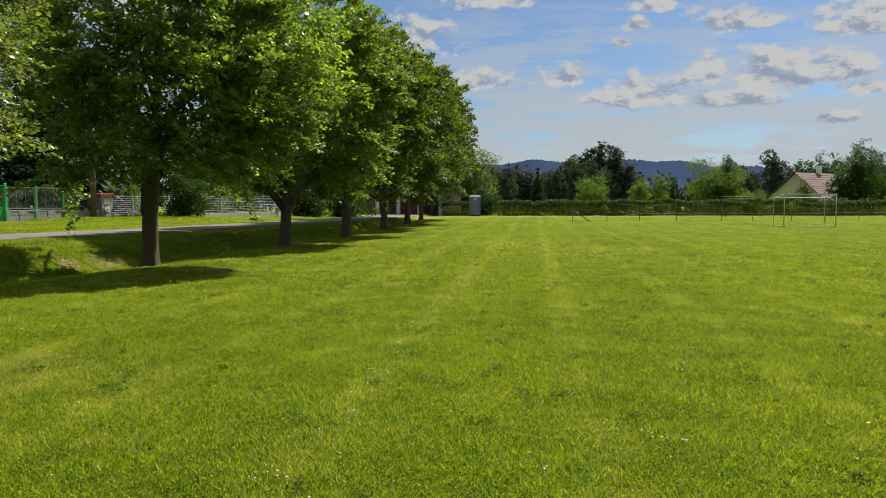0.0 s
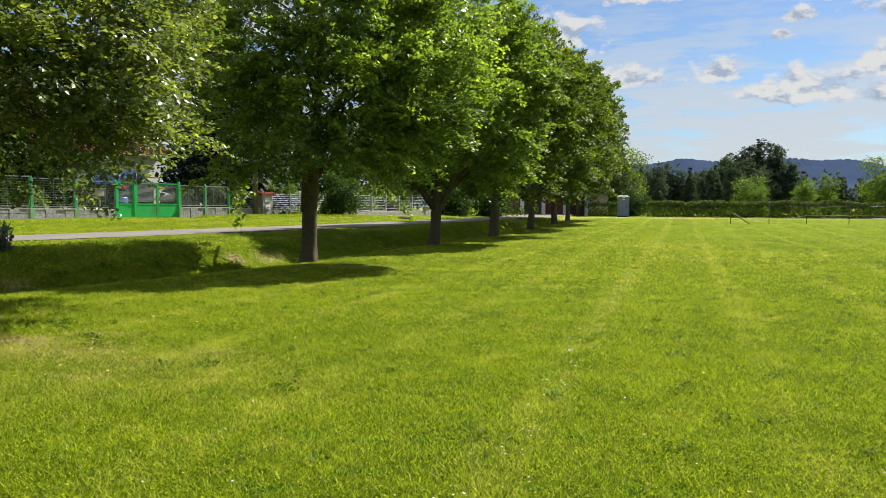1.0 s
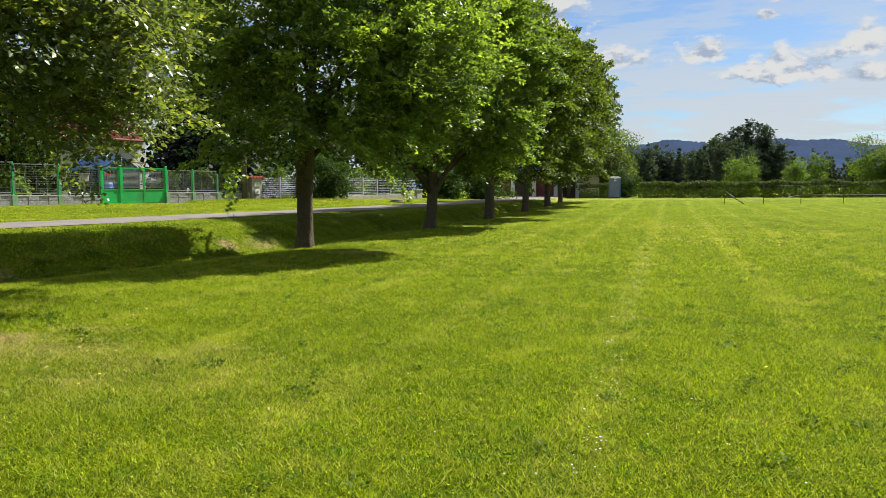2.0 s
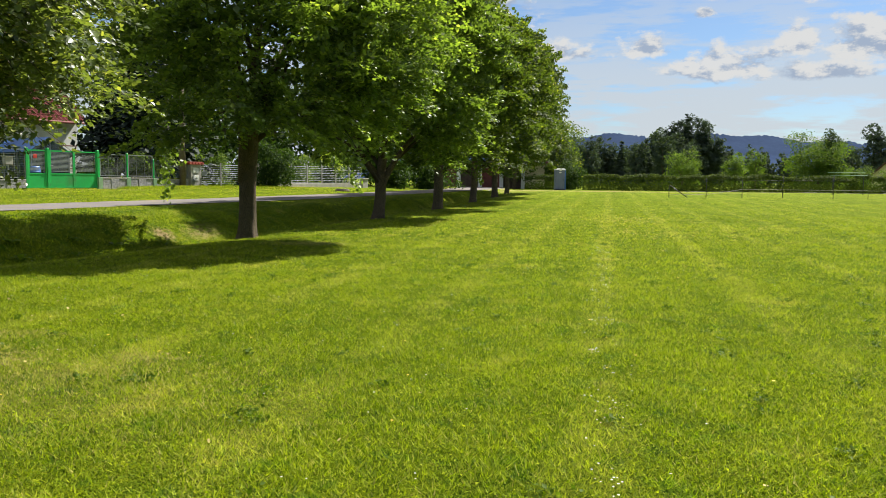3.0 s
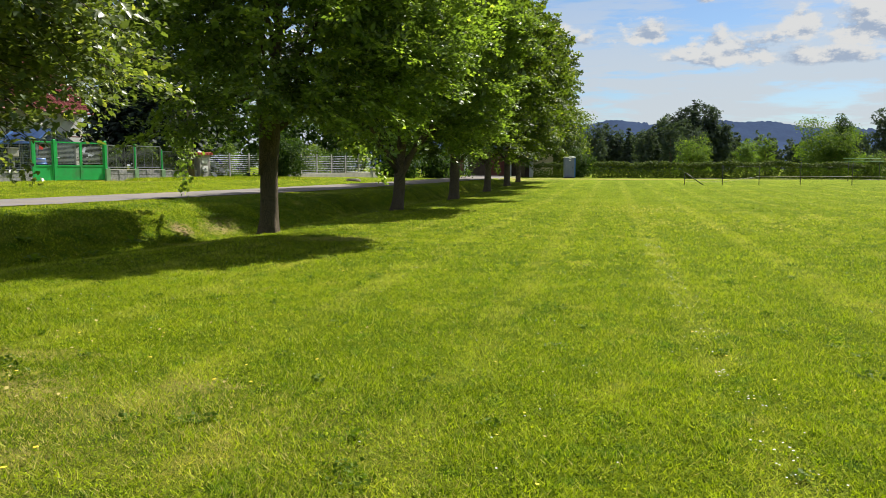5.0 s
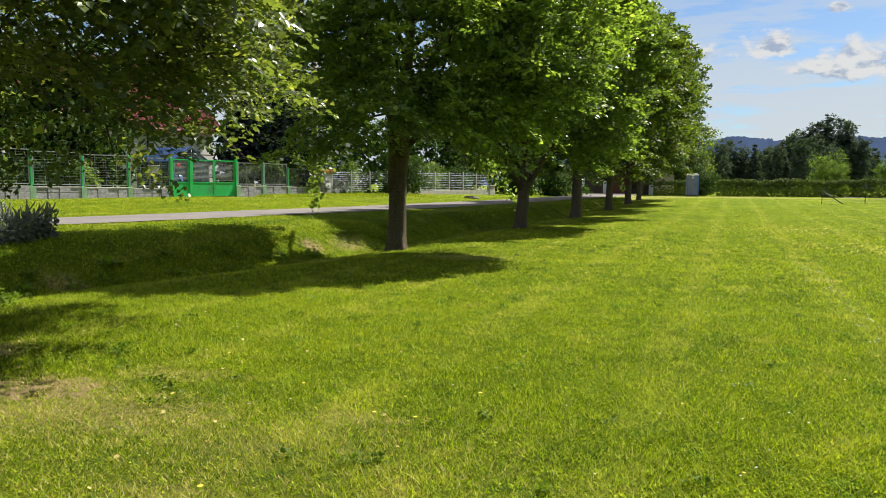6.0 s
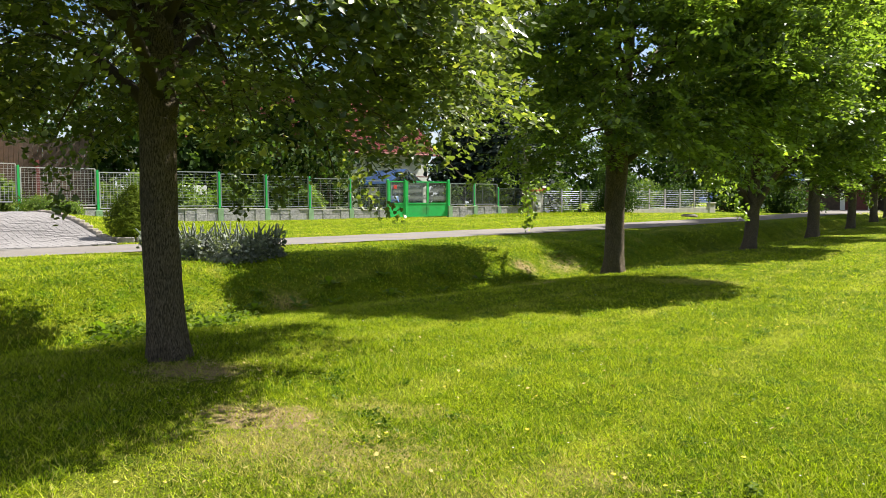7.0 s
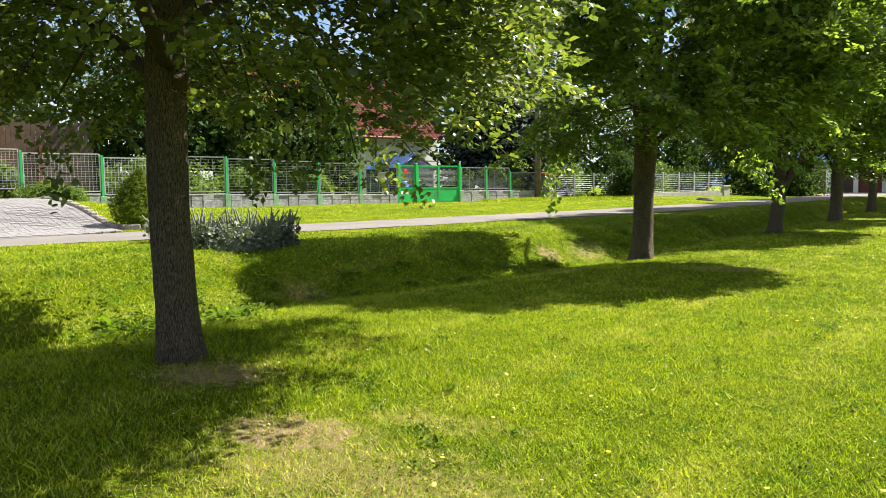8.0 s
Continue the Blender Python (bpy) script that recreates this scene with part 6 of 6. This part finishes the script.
# ---------------------------------------------------------------- turf
def turf(name, seed, boxes, height, width, label, lean=0.45):
    """Grass blades over rectangles (x0, x1, y0, y1, blades per square metre)."""
    rng = np.random.default_rng(seed)
    xy = np.concatenate([np.stack([rng.uniform(a, b, int((b - a) * (d - c) * n)), rng.uniform(c, d, int((b - a) * (d - c) * n))], 1) for a, b, c, d, n in boxes])
    near, far = np.interp(xy[:, 1], ROAD_Y, ROAD_NEAR), np.interp(xy[:, 1], ROAD_Y, ROAD_FAR)
    keep = (xy[:, 0] > near + 0.05) | (xy[:, 0] < far - 0.05)
    keep &= (xy[:, 0] > far) | (xy[:, 1] > 15.5 - 0.3925 * (xy[:, 0] + 18.1))
    # the part of the meadow that lies before the walk
    keep &= (xy[:, 0] < 0.7 + 0.62 * xy[:, 1]) & (xy[:, 1] > 3.1 + 0.56 * np.maximum(0, -1.6 - xy[:, 0]))
    for x, y, rx, ry, k in WORN:
        d = np.hypot((xy[:, 0] - x) / rx, (xy[:, 1] - y) / ry)
        keep &= (d > 0.85) | (rng.uniform(size=len(xy)) > (k * 0.5 if k > 0.7 else k * 0.1))
    tuft = 0.8 * wave(xy[:, 0], xy[:, 1], 5.3) + 0.7 * wave(xy[:, 1], xy[:, 0], 11.7) + 0.6 * wave(xy[:, 0], xy[:, 1], 31.0)
    keep &= rng.uniform(size=len(xy)) < 0.76 + 0.26 * tuft
    xy, tuft, near = xy[keep], tuft[keep], near[keep]
    n = len(xy)
    toe = np.interp(xy[:, 1], TOE_Y, TOE_X)
    rough = np.where((xy[:, 0] < toe + 0.5) & (xy[:, 0] > near), 1.2, 1.0) * (1 + 0.55 * np.clip(1.6 - np.hypot(xy[:, 0] + 8.4, xy[:, 1] - 8.0) / 2.2, 0, 1) * (0.6 + 0.6 * wave(xy[:, 0], xy[:, 1], 2.7)))
    h = height * rng.uniform(0.45, 1.35, n) * (1 + 0.28 * tuft) * rough
    a = rng.uniform(0, 2 * math.pi, n)
    dx, dy = np.cos(a), np.sin(a)
    w = width * rng.uniform(0.6, 1.3, n) / 2
    bend = h * lean * rng.uniform(0.2, 1.8, n)
    z = land(xy[:, 0], xy[:, 1]) - 0.004
    b = rng.uniform(0, 2 * math.pi, n)
    v = np.stack([np.stack([xy[:, 0] - dx * w, xy[:, 1] - dy * w, z], 1), np.stack([xy[:, 0] + dx * w, xy[:, 1] + dy * w, z], 1),
                  np.stack([xy[:, 0] + np.cos(b) * bend, xy[:, 1] + np.sin(b) * bend, z + h], 1)], 1)
    ob = mesh_ob(name, fast_mesh(name, v.reshape(-1, 3), np.arange(3 * n), 3), M["blade"])
    return tagged(ob, label, "grass", kind="stuff")


turf("grass", 1, [(-5.5, 5.4, 3.0, 8.5, 6800), (-9.5, -5.5, 5.5, 13, 4400), (-5.5, 7.5, 8.5, 13, 3000)], 0.032, 0.0075, "short mown clover and grass in the near meadow", 0.9)
turf("grass", 2, [(-8, 13, 13, 20, 900), (-15.5, -9.5, 7, 13, 1500), (-12.5, -8, 13, 22, 1000)], 0.034, 0.013, "mown grass in the middle of the meadow", 0.9)
turf("grass", 3, [(-8, 16, 20, 27, 300), (-8, 20.5, 27, 34, 150), (-6, 27, 34, 50, 55), (-26, -13, 14, 34, 300), (-22, -8, 34, 52, 110)], 0.034, 0.022, "mown grass far across the meadow and verges", 0.9)


def clover():
    """Small round clover leaves lying over the near turf."""
    rng = np.random.default_rng(21)
    boxes = [(-5.5, 4.5, 3, 9, 3000), (-9, -5.5, 6, 12, 1600), (-5.5, 6, 9, 14, 900)]
    xy = np.concatenate([np.stack([rng.uniform(a, b, int((b - a) * (d - c) * n)), rng.uniform(c, d, int((b - a) * (d - c) * n))], 1) for a, b, c, d, n in boxes])
    patch = wave(xy[:, 0] + 3, xy[:, 1], 1.9) + 0.7 * wave(xy[:, 1], xy[:, 0], 6.1)
    xy = xy[(rng.uniform(size=len(xy)) < 0.6 + 0.35 * patch) & (xy[:, 0] < 0.7 + 0.62 * xy[:, 1]) & (xy[:, 1] > 3.1 + 0.56 * np.maximum(0, -1.6 - xy[:, 0]))]
    pos = np.c_[xy, land(xy[:, 0], xy[:, 1]) + rng.uniform(0.01, 0.042, len(xy))]
    nrm = rng.normal(size=pos.shape) * 0.45 + np.array([0, 0, 1.0])
    ob = mesh_ob("clover_leaves", leaf_mesh("clover_leaves", pos, nrm, rng.uniform(0.008, 0.018, len(pos)), rng, "tip"), M["cloverleaf"])
    tagged(ob, "small bright clover leaves among the mown grass", "clover", kind="stuff")


clover()


def tall_verge():
    """Longer grass left standing beside the garden fence."""
    rng = np.random.default_rng(8)
    n = 15000
    s, off = rng.uniform(4.2, 14, n), -rng.uniform(0.2, 3.2, n) * (1 - 0.4 * rng.uniform(0, 1, n))
    x = F0.x + FD.x * s + FN.x * off
    y = F0.y + FD.y * s + FN.y * off
    h = rng.uniform(0.05, 0.17, n)
    z = land(x, y)
    a, b = rng.uniform(0, 6.28, n), rng.uniform(0, 6.28, n)
    w = 0.012
    v = np.stack([np.stack([x - np.cos(a) * w, y - np.sin(a) * w, z], 1), np.stack([x + np.cos(a) * w, y + np.sin(a) * w, z], 1), np.stack([x + np.cos(b) * h * 0.4, y + np.sin(b) * h * 0.4, z + h], 1)], 1)
    ob = mesh_ob("tall_grass", fast_mesh("tall_grass", v.reshape(-1, 3), np.arange(3 * n), 3), M["blade"])
    tagged(ob, "longer uncut grass below the garden fence", "grass", kind="stuff")


tall_verge()


def flowers(name, seed, spots, r, material, label, lift):
    """Small flower heads scattered round the given spots (x, y, spread x, spread y, count)."""
    rng = np.random.default_rng(seed)
    p = np.concatenate([np.stack([rng.normal(x, sx, n), rng.normal(y, sy, n)], 1) for x, y, sx, sy, n in spots])
    toe = np.interp(p[:, 1], TOE_Y, TOE_X)
    p = p[(p[:, 0] > toe + 0.3) | (p[:, 0] < np.interp(p[:, 1], ROAD_Y, ROAD_FAR) - 0.3)]
    n = len(p)
    grow = 1 + np.clip(np.hypot(p[:, 0], p[:, 1]) - 10, 0, 40) / 22
    rr = r * rng.uniform(0.6, 1.3, n) * grow
    z = land(p[:, 0], p[:, 1]) + lift * rng.uniform(0.6, 1.3, n)
    v, k = [], 6
    for i in range(k):
        a = 2 * math.pi * i / k
        v.append(np.stack([p[:, 0] + np.cos(a) * rr, p[:, 1] + np.sin(a) * rr, z], 1))
    v.append(np.stack([p[:, 0], p[:, 1], z + rr * 0.25], 1))
    v = np.stack(v, 1)
    f = np.concatenate([[i, (i + 1) % k, k] for i in range(k)])
    ob = mesh_ob(name, fast_mesh(name, v.reshape(-1, 3), (np.arange(n)[:, None] * (k + 1) + f[None]).ravel(), 3), material)
    tagged(ob, label, "flowers", kind="stuff")


flowers("dandelions", 3, [(2.2, 28, 1.0, 1.6, 240), (3.2, 22, 1.6, 1.2, 110), (-1.5, 24, 2.5, 4, 90), (5, 25, 5, 6, 90), (-3, 12, 3, 4, 45), (-2, 7.5, 3, 2, 14), (-14.5, 43, 1.6, 3.5, 260), (-17, 30, 2.5, 5, 60), (1.7, 22, 0.5, 0.4, 60), (-2, 19.8, 0.9, 0.7, 50), (2.6, 20.8, 0.7, 0.4, 40), (5, 24.4, 1.0, 0.6, 60), (-4, 12.5, 0.3, 0.15, 14), (-4.1, 19.9, 0.7, 0.5, 40)], 0.0115, M["dandelion"], "yellow dandelion flowers in the meadow", 0.07)
flowers("clover_flowers", 4, [(-1, 8, 4, 4, 160), (-2, 14, 4, 5, 180), (1, 22, 6, 8, 300), (-6, 10, 2, 2, 60)]
        + [(-1.27 + 0.103 * y + 0.07 * math.sin(7 * y), y, 0.06 + 0.03 * math.sin(3 * y), 0.11, 8 + int(7 * math.sin(5 * y))) for y in np.arange(4.2, 18, 0.42)] + [(x, y, 0.09, 0.12, 16) for x, y in ((1.97, 6.8), (1.84, 5.8), (1.33, 4.9), (2.3, 7.6))], 0.006, M["clover"], "white clover flowers in the meadow", 0.05)


def fallen_leaves():
    rng = np.random.default_rng(5)
    xy = np.concatenate([rng.normal((x, y), (sx, sy), (n, 2)) for x, y, sx, sy, n in ((-7.6, 8.3, 0.7, 0.6, 150), (-6, 8, 1.6, 1.4, 90), (-4, 9, 3, 3, 80))])
    pos = np.c_[xy, land(xy[:, 0], xy[:, 1]) + 0.028]
    ob = mesh_ob("fallen_leaves", leaf_mesh("fallen_leaves", pos, rng.normal(size=pos.shape) * 0.35 + np.array([0, 0, 1.0]), rng.uniform(0.016, 0.032, len(pos)), rng, "spade"), M["litter"])
    tagged(ob, "dry fallen leaves lying in the grass", "leaves", kind="stuff")


fallen_leaves()


def dark_tufts():
    """Small clumps of darker broad leaves that the mower leaves in the turf."""
    rng = np.random.default_rng(41)
    y = rng.uniform(3.4, 24, 240)
    x = rng.uniform(-7.5, 0.6 + 0.6 * y)
    keep = x > -7.5 + 0.05 * y
    c = np.concatenate([np.stack([x[keep], y[keep]], 1), np.array([(-6.39, 8.73), (-3.61, 6.77), (-2.42, 7.73), (-3.5, 6.85), (-6.3, 8.6)])])
    k = 34
    p = np.repeat(c, k, 0) + rng.normal(size=(len(c) * k, 2)) * np.repeat(rng.uniform(0.025, 0.06, len(c)), k)[:, None]
    pos = np.c_[p, land(p[:, 0], p[:, 1]) + rng.uniform(0.01, 0.05, len(p))]
    ob = mesh_ob("meadow_tufts", leaf_mesh("meadow_tufts", pos, rng.normal(size=pos.shape) * 0.5 + np.array([0, 0, 0.8]), rng.uniform(0.015, 0.034, len(pos)), rng), M["tuft"])
    tagged(ob, "small dark green leafy tufts in the mown meadow", "grass", kind="stuff")


dark_tufts()


def dock_plant(x, y, seed, size):
    """A rosette of broad upright leaves."""
    rng = np.random.default_rng(seed)
    p = thing("dock_plant", at_ground(x, y), "broad-leaved green dock plant on the grassy bank", "plant", "dock plants on the bank", rng.uniform(0, 6.28))
    for i in range(9):
        a, up = i * 2.4 + rng.uniform(-0.3, 0.3), rng.uniform(0.3, 1.1)
        d = np.array([math.cos(a) * math.cos(up), math.sin(a) * math.cos(up), math.sin(up)])
        L = size * rng.uniform(0.7, 1.25)
        side = np.array([-math.sin(a), math.cos(a), 0])
        rows = []
        for u, w in ((0.0, 0.02), (0.25, 0.05), (0.45, 0.2), (0.7, 0.17), (0.9, 0.08), (1.0, 0.01)):
            mid = d * L * u - np.array([0, 0, 0.35 * L * u * u])
            rows.append([mid - side * w * L + np.array([0, 0, 0.25 * w * L]), mid, mid + side * w * L + np.array([0, 0, 0.25 * w * L])])
        bm = bmesh.new()
        vs = [[bm.verts.new(q) for q in r] for r in rows]
        for r0, r1 in zip(vs, vs[1:]):
            for k in (0, 1):
                bm.faces.new((r0[k], r0[k + 1], r1[k + 1], r1[k])).smooth = True
        part("leaf", bm, M["weed"], p)
    return p


rng_d = np.random.default_rng(77)
dock = [dock_plant(-9.75, 10.3, 1, 0.26), dock_plant(-9.5, 9.8, 2, 0.2), dock_plant(-10.1, 11.2, 3, 0.22)]
for x, y in ((-9.9, 10.0), (-9.6, 10.7), (-10.2, 10.6), (-9.4, 10.2), (-10.4, 9.6), (-10.0, 9.2), (-9.3, 9.4), (-10.6, 10.9), (-10.3, 11.9), (-10.0, 12.5), (-10.6, 12.3), (-9.8, 13.1), (-10.2, 13.5), (-9.5, 14.2), (-9.9, 14.6), (-9.1, 15.2), (-9.5, 15.8), (-9.0, 16.4), (-8.6, 17.6), (-8.9, 20.0), (-8.4, 21.3), (-8.7, 22.4)):
    copy_thing(dock[rng_d.integers(3)], Matrix.Translation(at_ground(x, y)) @ Matrix.Rotation(rng_d.uniform(0, 6.28), 4, "Z"))


def weeds():
    """Broad-leaved weeds along the foot and face of the bank."""
    rng = np.random.default_rng(12)
    y = rng.uniform(6, 26, 1500)
    toe, near = np.interp(y, TOE_Y, TOE_X), np.interp(y, ROAD_Y, ROAD_NEAR)
    x = toe + (near - toe) * np.minimum(rng.beta(1.3, 2.6, 1500), 0.5)
    c = np.stack([x, y, land(x, y) + 0.06], 1)
    x, y = rng.normal(-9.9, 0.4, 100), rng.normal(10.3, 0.5, 100)      # a taller patch behind the first linden
    c = np.concatenate([c, np.stack([x, y, land(x, y) + rng.uniform(0.04, 0.2, 100)], 1)])
    pos = clumped(c, 14, 0.11, rng)
    g = land(pos[:, 0], pos[:, 1])
    pos[:, 2] = g + 0.015 + 0.4 * np.abs(pos[:, 2] - g)
    nrm = rng.normal(size=pos.shape) * 0.5 + np.array([0, 0, 0.8])
    ob = mesh_ob("weeds", leaf_mesh("weeds", pos, nrm, np.where(np.arange(len(pos)) < 21000, 1.0, 1.7) * rng.uniform(0.018, 0.045, len(pos)), rng), M["weed"])
    tagged(ob, "broad-leaved green weeds on the grassy bank", "weeds", kind="stuff")


weeds()
